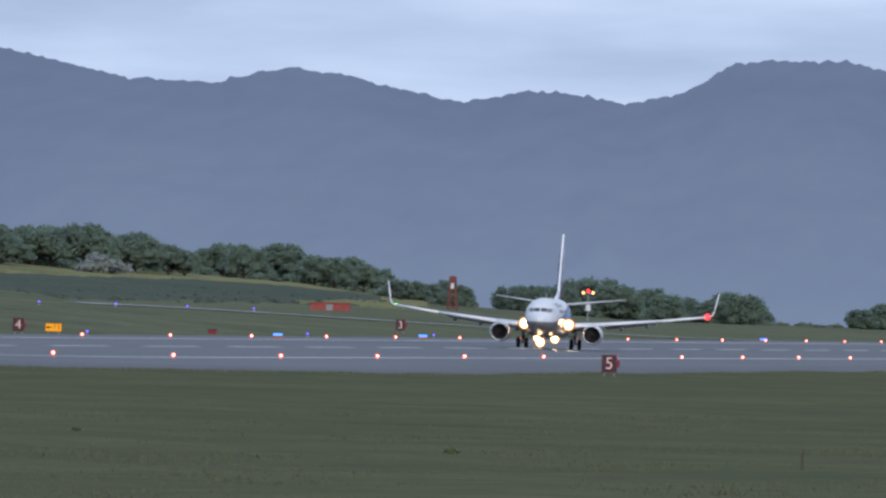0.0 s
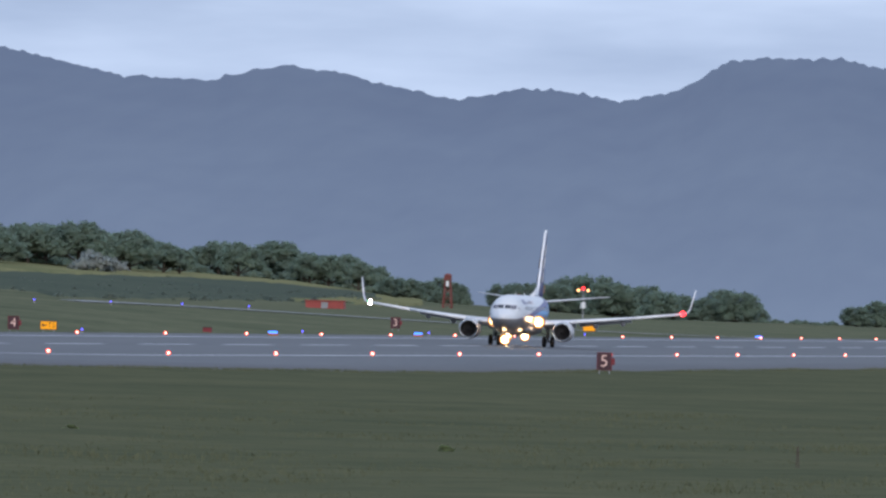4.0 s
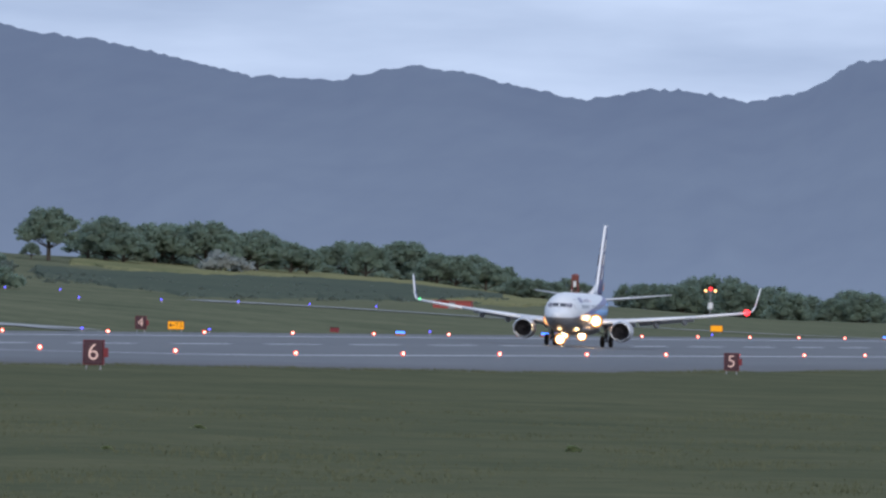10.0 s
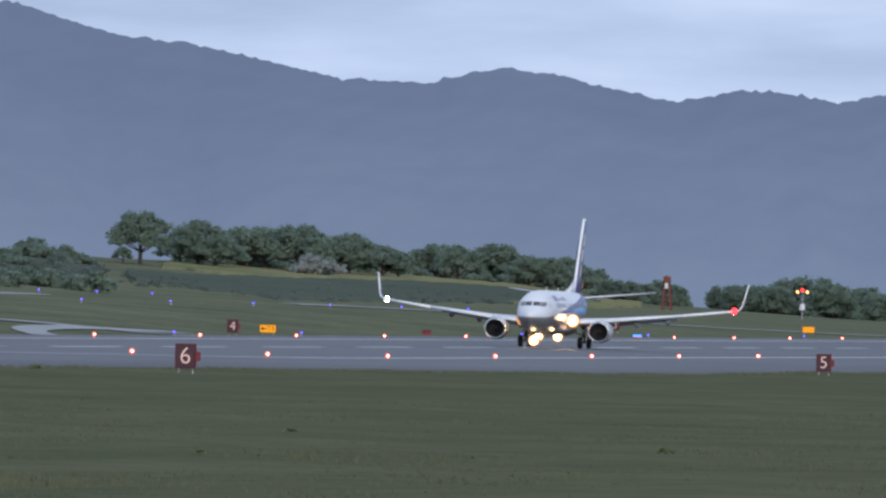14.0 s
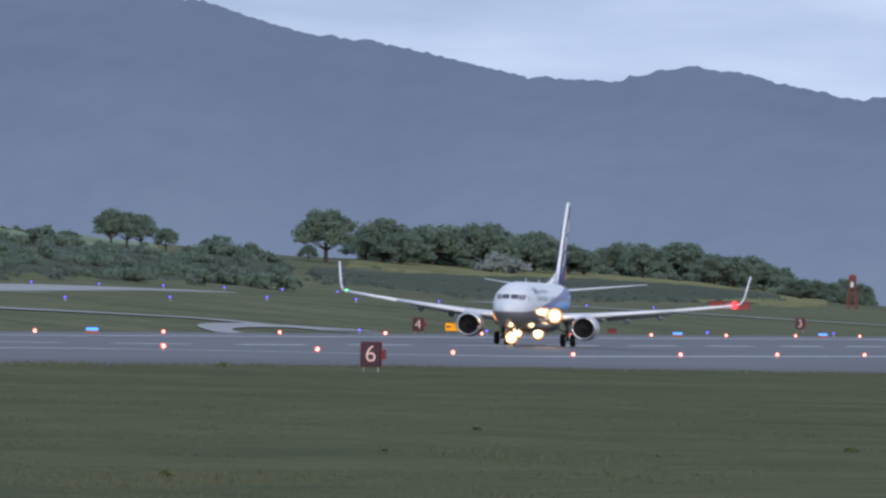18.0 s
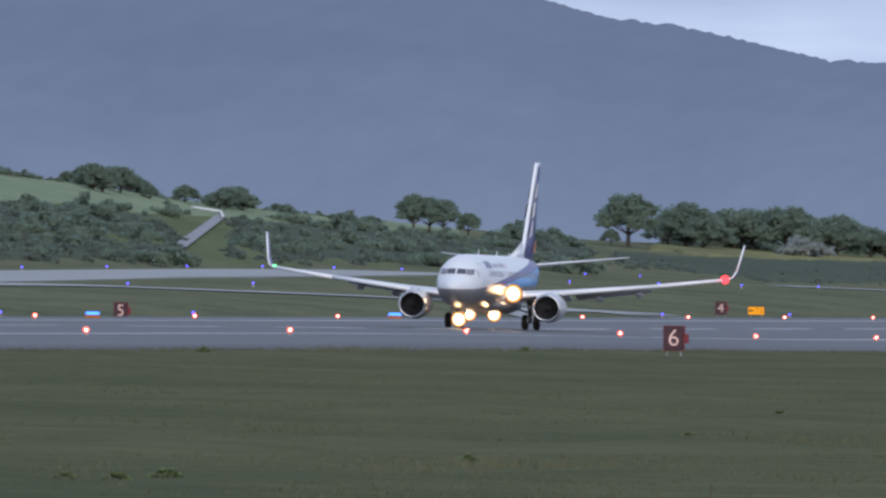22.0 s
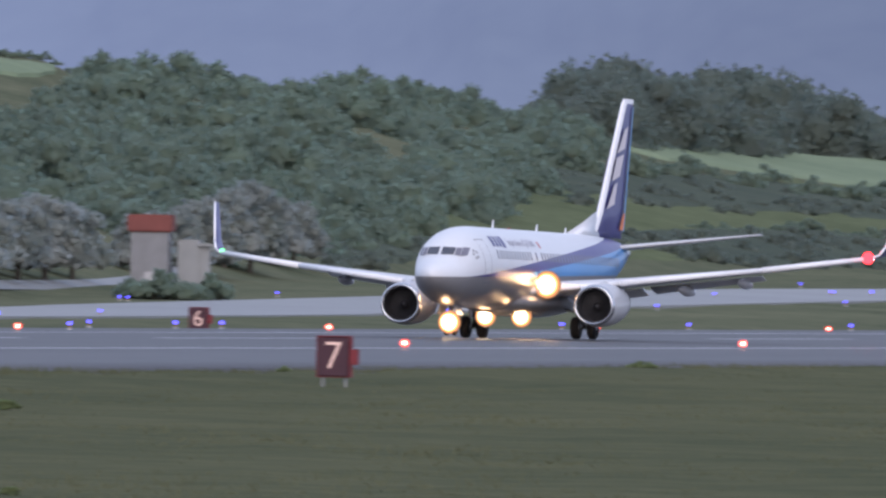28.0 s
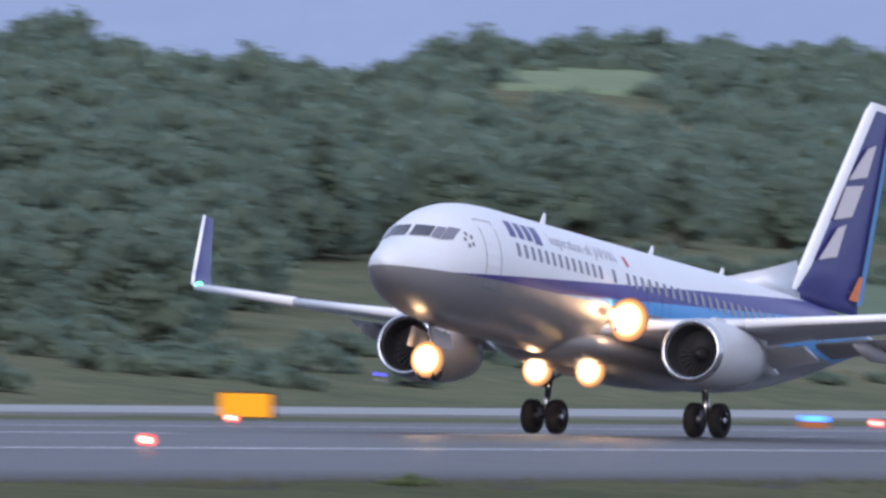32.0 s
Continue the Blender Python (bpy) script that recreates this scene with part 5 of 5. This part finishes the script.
for s in (3.0, 3.3):
    part("probe", tube(F(s, -skin_y(s, 2.9), 2.9), F(s - 0.18, -skin_y(s, 2.9, 0.12), 2.88), 0.02), P_METAL, fus)
@lru_cache(None)
def glare_glow(r):
    """Lamp light with its lens glare painted round it, fading from bulb to rim."""
    m = glow("lamp_glare", (1.0, 0.7, 0.35), 1.0)
    n, l = m.node_tree.nodes, m.node_tree.links
    e = [x for x in n if x.bl_idname == "ShaderNodeEmission"][0]
    tc, flat, away, ramp = n.new("ShaderNodeTexCoord"), n.new("ShaderNodeVectorMath"), n.new("ShaderNodeVectorMath"), n.new("ShaderNodeValToRGB")
    flat.operation, away.operation = "MULTIPLY", "LENGTH"
    flat.inputs[1].default_value = (0, 1 / r, 1 / r)
    l.new(tc.outputs["Object"], flat.inputs[0]), l.new(flat.outputs[0], away.inputs[0]), l.new(away.outputs["Value"], ramp.inputs[0])
    ramp.color_ramp.interpolation = "EASE"
    stops = ((0.0, (60, 44, 26)), (0.46, (30, 20, 10)), (0.64, (3.4, 1.8, 0.72)), (0.83, (1.0, 0.44, 0.17)), (1.0, (0.32, 0.16, 0.09)))
    ramp.color_ramp.elements.new(0.46), ramp.color_ramp.elements.new(0.64), ramp.color_ramp.elements.new(0.83)
    for el, (at, c) in zip(ramp.color_ramp.elements, stops):
        el.position, el.color = at, (*c, 1)
    l.new(ramp.outputs[0], e.inputs[0])
    return m


def lamp(name, s, y, z, r, parent):
    """A forward-facing lamp: a domed disc, brightest in its middle, oversized for painted glare."""
    rings = [[(x, q * r * math.cos(6.28319 * i / 28), q * r * math.sin(6.28319 * i / 28)) for i in range(28)] for q, x in
             ((0.04, -0.16), (0.25, -0.15), (0.5, -0.11), (0.75, -0.05), (0.93, 0.02), (1.0, 0.08), (0.7, 0.2), (0.3, 0.26))]
    ob = part(name, loft(rings), glare_glow(r), parent, "glowing warm-white lamp with its painted glare", True)
    ob.matrix_basis = Matrix.Translation(L(s, y, z))
    return ob


# wings
WING = ((13.3, 1.2, 2.3, 8.2, 0.125), (14.3, 1.9, 2.35, 7.3, 0.125), (16.15, 5.6, 2.72, 4.9, 0.115), (19.5, 12.0, 3.42, 2.9, 0.105), (22.05, 16.9, 4.05, 1.65, 0.10))
WINGS, STROBES = [], []
for side, tag_ in ((-1, G_RED), (1, G_GREEN)):
    wing = part("wing", surface(WING, side), P_WING, plane, "light grey swept wing", True)
    WINGS.append((wing, side))
    lead = [L(s - 0.03, side * y, z) for s, y, z, c, t in WING[1:]]
    bm = bmesh.new()
    for a, b in zip(lead, lead[1:]):
        tube(a, b, 0.15, 0.12, 10, bm)
    part("slat", bm, P_SLAT, wing, "pale extended leading edge slat", True)
    # flaps, set a little down
    for (sa, ya, za, ca), (sb, yb, zb, cb) in (((21.2, 2.1, 2.22, 1.75), (20.85, 5.5, 2.53, 1.45)), ((20.9, 5.9, 2.6, 1.4), (22.15, 11.3, 3.18, 0.95))):
        bm = loft([[L(s + x * 0.97, side * y, z + h - 0.24 * x) for x, h in aerofoil(c, 0.12)] for s, y, z, c in ((sa, ya, za, ca), (sb, yb, zb, cb))])
        part("flap", bm, P_WING, wing, "extended trailing edge flap", True)
    part("aileron", loft([[L(s + x, side * y, z + h) for x, h in aerofoil(c, 0.1)] for s, y, z, c in ((21.85, 11.6, 3.34, 0.8), (23.0, 15.6, 3.84, 0.6))]), P_WING, wing, "", True)
    for y, s, z, n_ in ((3.6, 19.9, 2.1, 3.4), (7.6, 20.1, 2.5, 3.2), (10.4, 21.1, 2.86, 2.7)):
        part("flap_fairing", loft([circle(s + n_ * k, side * y, z - 0.12 * k * n_ * 0.5, r, 12) for k, r in ((0, 0.05), (0.2, 0.2), (0.5, 0.27), (0.8, 0.18), (1, 0.03))]), P_WING, wing, "", True)
    wl_ = part("winglet", loft([[L(s + x, side * (y + h * hy), z + h * hz) for x, h in aerofoil(c, 0.09)] for s, y, z, c, hy, hz in
                                ((22.0, 16.85, 4.05, 1.7, 0, 1), (22.45, 17.25, 4.2, 1.4, -0.5, 0.85), (22.95, 17.48, 4.65, 1.15, -0.97, 0.2), (24.1, 17.85, 6.6, 0.6, -0.98, 0.17))]), P_NAVY, wing,
               "navy blended winglet", True)
    bm = bmesh.new()
    for a, b in (((21.96, 16.9, 4.05), (22.43, 17.27, 4.22)), ((22.43, 17.27, 4.22), (22.93, 17.5, 4.67)), ((22.93, 17.5, 4.67), (24.08, 17.87, 6.61))):
        tube(L(a[0], side * a[1], a[2]), L(b[0], side * b[1], b[2]), 0.07, 0.06, 8, bm)
    part("edge_strip", bm, P_WHITE, wl_, "", True)
    part("navigation_lamp", ball(L(22.0, side * 16.8, 4.08), 0.3 if side < 0 else 0.15), tag_, wing, "glowing wing tip lamp", True)
    # the strobe lies flat in the wing tip and is tipped up to flash
    strobe = part("strobe_lamp", tube((0, 0, -0.012), (0, 0, 0.012), 0.25, n=20), G_STROBE, wing, "white strobe lamp of the wing tip")
    strobe.matrix_basis = Matrix.Translation(L(22.6, side * 16.72, 4.03))
    STROBES.append((strobe, L(22.6, side * 16.72, 4.03)))
    # lamps in the wing root
    lamp("landing_lamp", 14.3, side * 2.35, 2.62, 0.7, wing)
    part("turnoff_lamp", ball(L(13.9, side * 2.05, 2.72), 0.19), G_TURN, wing, "glowing turn-off lamp", True)
    # engine
    eng = part("nacelle", loft([circle(s, side * 4.83, 1.6 + dz, r, 32, 0.93) for s, r, dz in
                                ((12.95, 0.86, 0), (12.82, 0.93, 0), (12.82, 0.98, 0), (12.92, 1.03, 0), (13.3, 1.09, 0.01), (14.1, 1.13, 0.02), (15.1, 1.1, 0.05), (16.1, 0.98, 0.1), (16.8, 0.85, 0.14), (16.78, 0.78, 0.14))], cap=False),
               paint("nacelle_paint", (0.5, 0.52, 0.55)), plane, "pale grey engine nacelle with bare metal lip", True)
    eng.matrix_basis = Matrix.Translation((0.6, side * 0.13, 0))
    part("inlet_lip", loft([circle(s, side * 4.83, 1.6, r, 32, 0.93) for s, r in ((13, 0.855), (12.84, 0.88), (12.79, 0.94), (12.83, 1.0), (13.02, 1.062))], cap=False), P_METAL, eng, "bare metal inlet lip", True)
    part("inlet_duct", loft([circle(s, side * 4.83, 1.6, r, 32, 0.96) for s, r in ((12.98, 0.857), (13.5, 0.8), (13.85, 0.78), (13.86, 0.1))], cap=False), P_DARK, eng, "dark inlet duct", True)
    for k in range(24):
        a = k * 6.28319 / 24
        bm = bmesh.new()
        q = [(0.16, -0.02, 13.72), (0.77, -0.10, 13.72), (0.77, 0.08, 13.82), (0.16, 0.05, 13.8)]
        bm.faces.new([bm.verts.new(L(s, side * 4.83 + rr * math.cos(a) - o * math.sin(a), 1.6 + rr * math.sin(a) + o * math.cos(a))) for rr, o, s in q])
        part("fan_blade", bm, P_FAN, eng)
    part("spinner", loft([circle(s, side * 4.83, 1.6, r, 16) for s, r in ((13.32, 0.02), (13.45, 0.12), (13.65, 0.22), (13.84, 0.26))]), P_FAN, eng, "", True)
    part("exhaust", loft([circle(s, side * 4.83, 1.72, r, 24) for s, r in ((16.3, 0.62), (17, 0.55), (17.6, 0.42), (17.55, 0.36))], cap=False), P_METAL, eng, "", True)
    part("pylon", loft([[L(14, side * 4.7, 2.62), L(14, side * 4.96, 2.62), L(18.3, side * 4.96, 2.35), L(18.3, side * 4.7, 2.35)],
                        [L(14.5, side * 4.73, 2.85), L(14.5, side * 4.93, 2.85), L(18.5, side * 4.93, 2.8), L(18.5, side * 4.73, 2.8)]]), P_WING, eng)
    part("strake", loft([[L(13.7, side * (4.83 - 0.85), 2.3), L(14.7, side * (4.83 - 0.83), 2.33), L(14.7, side * (4.83 - 0.80), 2.35)],
                         [L(14.2, side * (4.83 - 1.05), 2.57), L(14.7, side * (4.83 - 1.05), 2.59), L(14.7, side * (4.83 - 1.02), 2.61)]]), P_WING, eng)
    part("stabiliser", surface(((33.6, 0.3, 4.75, 3.6, 0.1), (34.1, 1.0, 4.83, 3.3, 0.1), (37.6, 7.1, 5.58, 1.15, 0.09)), side), P_WING, plane, "light grey tailplane", True)
# fin
FIN = ((29.6, 5.3, 7.6, 0.02), (31.3, 5.6, 5.9, 0.09), (32.4, 6.5, 5.15, 0.1), (36.9, 12.2, 2.25, 0.09), (37.2, 12.42, 1.95, 0.07))
fin = part("fin", loft([[L(s + x, h, z) for x, h in aerofoil(c, t)] for s, z, c, t in FIN]), P_NAVY, plane, "navy tail fin with white leading edge", True)
bm = bmesh.new()
lead = [[L(s - 0.03 + x * 0.55, h, z) for x, h in ((1.0, -0.165), (0.6, -0.15), (0.2, -0.10), (0, 0), (0.2, 0.10), (0.6, 0.15), (1.0, 0.165))] for s, z, c, t in FIN[1:]]
loft([[(x, y * (1 - 0.35 * i / 3), z) for x, y, z in ring] for i, ring in enumerate(lead)], close=False, cap=False, bm=bm)
part("leading_edge", bm, P_WHITE, fin, "broad white leading edge", True)
part("dorsal_fillet", loft([[L(26.5, -0.05, 5.38), L(26.5, 0.05, 5.38), L(26.6, 0.0, 5.42)], [L(29.5, -0.14, 5.36), L(29.5, 0.14, 5.36), L(29.5, 0, 6.0)],
                            [L(32.1, -0.2, 5.3), L(32.1, 0.2, 5.3), L(32.1, 0, 6.6)]]), P_WHITE, fin, "white dorsal fillet", True)
part("fin_cap", loft([[L(s + x, h, z) for x, h in aerofoil(c, t)] for s, z, c, t in ((36.95, 12.25, 2.25, 0.1), (37.25, 12.5, 1.95, 0.08))]), P_WHITE, fin)
for side in (-1, 1):
    # the airline's mark as three slanted white blocks climbing the fin, and an orange bar near its foot
    for k in range(3):
        z0 = 6.75 + 1.45 * k
        s0 = 33.15 + 0.74 * k * 1.45
        bm = bmesh.new()
        lean = 0.74
        q = ((0.0, 0.0), (1.3, 0.28), (1.3 - 0.2 * (k != 1), 1.42), (0.0 + 0.55 * (k != 1), 1.22))
        bm.faces.new([bm.verts.new(L(s0 + a + lean * b, side * (0.30 - 0.017 * (z0 + b - 6)), z0 + b)) for a, b in q])
        part("mark_block", bm, P_MARK, fin, "slanted white block")
    bm = bmesh.new()
    bm.faces.new([bm.verts.new(L(s, side * 0.2, z)) for s, z in ((36.0, 5.75), (36.75, 5.75), (37.05, 6.6), (36.75, 6.6))])
    part("colour_bar", bm, P_ORANGE, fin, "orange bar")
for side in (-1, 1):
    bm = bmesh.new()
    bm.faces.new([bm.verts.new(L(s, side * y, z)) for s, y, z in ((36.75, 0.16, 5.6), (37.3, 0.10, 5.75), (39.1, 0.05, 12.1), (38.75, 0.09, 12.1))])
    part("trailing_stripe", bm, P_BLUE, fin, "light blue stripe on the rudder edge")
part("rudder_seam", box(*L(36.2, -0.13, 6.0), *L(36.24, 0.13, 6.05)), P_LINE, fin)


# landing gear
def wheel(parent, s, y, r, w):
    t = part("wheel", loft([circle_y(s, y + dy, r, rr) for dy, rr in ((-w / 2, 0.62), (-w / 2, 0.86), (-w * 0.36, 0.97), (0, 1.0), (w * 0.36, 0.97), (w / 2, 0.86), (w / 2, 0.62))]), P_TYRE, parent, "black tyre", True)
    for d in (-1, 1):
        part("rim", loft([circle_y(s, y + d * w * 0.50, r, 0.6), circle_y(s, y + d * w * 0.42, r, 0.3), circle_y(s, y + d * w * 0.52, r, 0.12)]), P_METAL, t, "", True)
    return t


def circle_y(s, y, r, k, n=26):
    return [L(s + r * k * math.cos(6.28319 * i / n), y, r + r * k * math.sin(6.28319 * i / n)) for i in range(n)]


SPRUNG = []
for side in (-1, 1):
    g = part("main_gear_leg", tube(L(19.58, side * 2.81, 1.0), L(19.5, side * 2.65, 2.3), 0.15, 0.18), P_METAL, plane, "bare metal landing gear strut", True)
    axle = part("axle", tube(L(19.6, side * 2.35, 0.56), L(19.6, side * 3.37, 0.56), 0.07), P_METAL, g)
    part("drag_brace", tube(L(19.6, side * 2.8, 1.2), L(18.8, side * 1.2, 1.75), 0.06), P_METAL, g)
    part("gear_door", box(*L(19.2, side * 3.02 - 0.02, 1.0), *L(20.0, side * 3.02 + 0.02, 2.2)), P_GREY, g)
    for dy in (-0.43, 0.43):
        hang = wheel(plane, 19.6, side * 2.86 + dy, 0.56, 0.4)
        SPRUNG.append(hang)
    SPRUNG.append(part("piston", tube(L(19.6, side * 2.86, 0.5), L(19.55, side * 2.75, 1.5), 0.11), P_METAL, plane, "bare metal shock strut", True))
    SPRUNG.append(axle)
NOSE = []
g = part("nose_gear_leg", tube(L(4.0, 0, 0.36), L(3.9, 0, 1.75), 0.07, 0.1), P_METAL, plane, "bare metal nose gear strut", True)
part("drag_brace", tube(L(3.95, 0, 1.1), L(4.9, 0, 1.6), 0.05), P_METAL, g)
for side in (-1, 1):
    part("gear_door", loft([[L(3.2, side * 0.3, 1.62), L(4.6, side * 0.3, 1.5), L(4.6, side * 0.33, 1.5), L(3.2, side * 0.33, 1.62)],
                            [L(3.25, side * 0.48, 1.02), L(4.5, side * 0.48, 0.98), L(4.5, side * 0.51, 0.98), L(3.25, side * 0.51, 1.02)]]), P_GREY, g)
    NOSE.append(wheel(plane, 4.0, side * 0.2, 0.345, 0.2))
    lamp("belly_lamp", 14.7, side * 0.92, 1.05, 0.54, plane)
    part("lamp_arm", tube(L(15.1, side * 0.92, 1.5), L(14.9, side * 0.92, 1.2), 0.09), P_METAL, plane)
lamp("taxi_lamp", 3.7, 0, 0.64, 0.58, g)
NOSE.append(g)


def taxi(x, pitch, yaw=0.0, lift=0.0, roll=0.3):
    z = plain(x, 173.5) + 0.035 + lift
    return Matrix.Translation((x, 173.5, z)) @ pose(0, 0, 0, roll, pitch, yaw)


def flashes(at, start, every, count, lasts):
    """Rows that tip a flat lamp up to face forward for each flash."""
    out = [(0.0, pose(*at))]
    for k in range(-4, count):
        t = start + every * k
        if t > 0.1 and t + lasts < 31.9:
            out += [(t - 0.034, pose(*at)), (t, pose(*at, 0, 88, 0)), (t + lasts, pose(*at, 0, 88, 0)), (t + lasts + 0.034, pose(*at))]
    return out + [(32.0, pose(*at))]


def motions():
    rows = [
        (0.0, taxi(1403.56, 0.10, 3.45, 0.00, 1.00)),
        (0.5, taxi(1401.50, 0.10, 2.38, 0.00, 1.00)),
        (1.0, taxi(1399.33, 0.10, 2.10, 0.00, 1.00)),
        (1.5, taxi(1397.02, 0.10, 1.52, 0.00, 1.00)),
        (2.0, taxi(1394.72, 0.10, 1.15, 0.00, 1.00)),
        (2.5, taxi(1392.29, 0.10, 0.68, 0.00, 1.00)),
        (3.0, taxi(1389.75, 0.10, 0.60, 0.00, 1.00)),
        (3.5, taxi(1387.03, 0.10, 0.32, 0.00, 1.00)),
        (4.0, taxi(1384.22, 0.10, 0.35, 0.00, 1.00)),
        (4.5, taxi(1381.30, 0.10, 0.27, 0.00, 1.00)),
        (5.0, taxi(1378.26, 0.10, 0.30, 0.00, 1.00)),
        (5.5, taxi(1375.07, 0.10, 0.32, 0.00, 1.00)),
        (6.0, taxi(1371.67, 0.10, 0.35, 0.00, 1.00)),
        (6.5, taxi(1367.73, 0.10, 0.33, 0.00, 1.00)),
        (7.0, taxi(1363.46, 0.10, 0.31, 0.00, 1.00)),
        (7.5, taxi(1358.77, 0.10, 0.29, 0.00, 1.00)),
        (8.0, taxi(1353.61, 0.10, 0.28, 0.00, 1.00)),
        (8.5, taxi(1347.88, 0.10, 0.26, 0.00, 1.00)),
        (9.0, taxi(1341.55, 0.10, 0.24, 0.00, 1.00)),
        (9.5, taxi(1334.57, 0.10, 0.22, 0.00, 1.00)),
        (10.0, taxi(1326.93, 0.10, 0.20, 0.00, 1.00)),
        (10.5, taxi(1318.60, 0.10, 0.21, 0.00, 1.00)),
        (11.0, taxi(1309.60, 0.10, 0.23, 0.00, 1.00)),
        (11.5, taxi(1299.92, 0.10, 0.24, 0.00, 1.00)),
        (12.0, taxi(1289.57, 0.10, 0.25, 0.00, 1.00)),
        (12.5, taxi(1278.57, 0.10, 0.26, 0.00, 1.00)),
        (13.0, taxi(1266.93, 0.10, 0.28, 0.00, 1.00)),
        (13.5, taxi(1254.65, 0.10, 0.29, 0.00, 1.00)),
        (14.0, taxi(1241.73, 0.10, 0.30, 0.00, 1.00)),
        (14.5, taxi(1228.15, 0.10, 0.42, 0.00, 1.00)),
        (15.0, taxi(1213.89, 0.10, 0.53, 0.00, 1.00)),
        (15.5, taxi(1198.94, 0.10, 0.65, 0.00, 1.00)),
        (16.0, taxi(1183.32, 0.10, 0.77, 0.00, 1.00)),
        (16.5, taxi(1167.04, 0.10, 0.88, 0.00, 1.00)),
        (17.0, taxi(1150.15, 0.10, 1.00, 0.00, 1.00)),
        (17.5, taxi(1132.68, 0.10, 1.05, 0.00, 1.00)),
        (18.0, taxi(1114.68, 0.10, 1.10, 0.00, 1.00)),
        (18.5, taxi(1096.15, 0.10, 1.15, 0.00, 1.00)),
        (19.0, taxi(1077.10, 0.10, 1.20, 0.00, 1.00)),
        (19.5, taxi(1057.50, 0.12, 1.15, 0.00, 1.00)),
        (20.0, taxi(1037.32, 0.13, 1.10, 0.00, 1.00)),
        (20.5, taxi(1016.51, 0.15, 1.05, 0.00, 0.94)),
        (21.0, taxi(995.04, 0.17, 1.00, 0.00, 0.88)),
        (21.5, taxi(972.88, 0.18, 0.95, 0.00, 0.81)),
        (22.0, taxi(950.02, 0.20, 0.90, 0.00, 0.75)),
        (22.5, taxi(926.81, 0.24, 0.94, 0.00, 0.66)),
        (23.0, taxi(902.90, 0.28, 0.98, 0.00, 0.57)),
        (23.5, taxi(878.31, 0.31, 1.01, 0.00, 0.49)),
        (24.0, taxi(853.11, 0.35, 1.05, 0.00, 0.40)),
        (24.5, taxi(827.43, 0.41, 0.89, 0.00, 0.25)),
        (25.0, taxi(801.33, 0.47, 0.73, 0.00, 0.10)),
        (25.5, taxi(774.62, 0.54, 0.56, 0.00, -0.05)),
        (26.0, taxi(747.58, 0.60, 0.40, 0.00, -0.20)),
        (26.5, taxi(719.85, 0.60, 0.29, 0.00, -0.23)),
        (27.0, taxi(691.58, 0.60, 0.18, 0.00, -0.26)),
        (27.5, taxi(662.91, 0.60, 0.07, 0.00, -0.29)),
        (28.0, taxi(633.80, 0.60, -0.04, 0.00, -0.32)),
        (28.5, taxi(604.19, 0.60, -0.15, 0.00, -0.35)),
        (29.0, taxi(574.48, 0.80, -0.27, 0.00, -0.22)),
        (29.5, taxi(544.15, 1.00, -0.38, 0.00, -0.08)),
        (30.0, taxi(513.14, 2.00, -0.50, 0.05, 0.05)),
        (30.5, taxi(481.29, 2.95, -0.50, 0.16, 0.06)),
        (31.0, taxi(448.76, 4.05, -0.50, 0.29, 0.08)),
        (31.5, taxi(415.96, 5.10, -0.50, 0.42, 0.09)),
        (32.0, taxi(382.50, 5.92, -0.50, 0.52, 0.10)),
    ]
    walk(plane, rows)
    # the weight comes off the main wheels, and they hang lower
    for ob in SPRUNG:
        walk(ob, [(0.0, pose(0, 0, 0)), (30.0, pose(0, 0, 0)), (30.5, pose(0, 0, -0.13)), (31.0, pose(0, 0, -0.28)), (31.5, pose(0, 0, -0.42)), (32.0, pose(0, 0, -0.52))])
    for ob in NOSE:
        walk(ob, [(0.0, pose(1.1, 0, 0)), (30.0, pose(1.1, 0, 0)), (30.5, pose(1.1, 0, -0.15)), (31.0, pose(1.1, 0, -0.3)), (32.0, pose(1.1, 0, -0.35))])
    # the wing tip strobes and the red beacon flash about every one and a half seconds
    for ob, at in STROBES:
        walk(ob, flashes(at, 5.38, 1.42, 19, 0.24))
    walk(flash, flashes(L(15.3, 0, 5.2), 6.46, 1.4, 18, 0.05))
    # the wings bend up as they take the load
    for ob, side in WINGS:
        walk(ob, [(0.0, pose(0, 0, 0)), (18.0, pose(0, 0, 0)), (24.0, pose(0, 0, 0, 0.25 * side)), (28.0, pose(0, 0, 0, 0.5 * side)), (32.0, pose(0, 0, 0, 0.7 * side))])

motions()
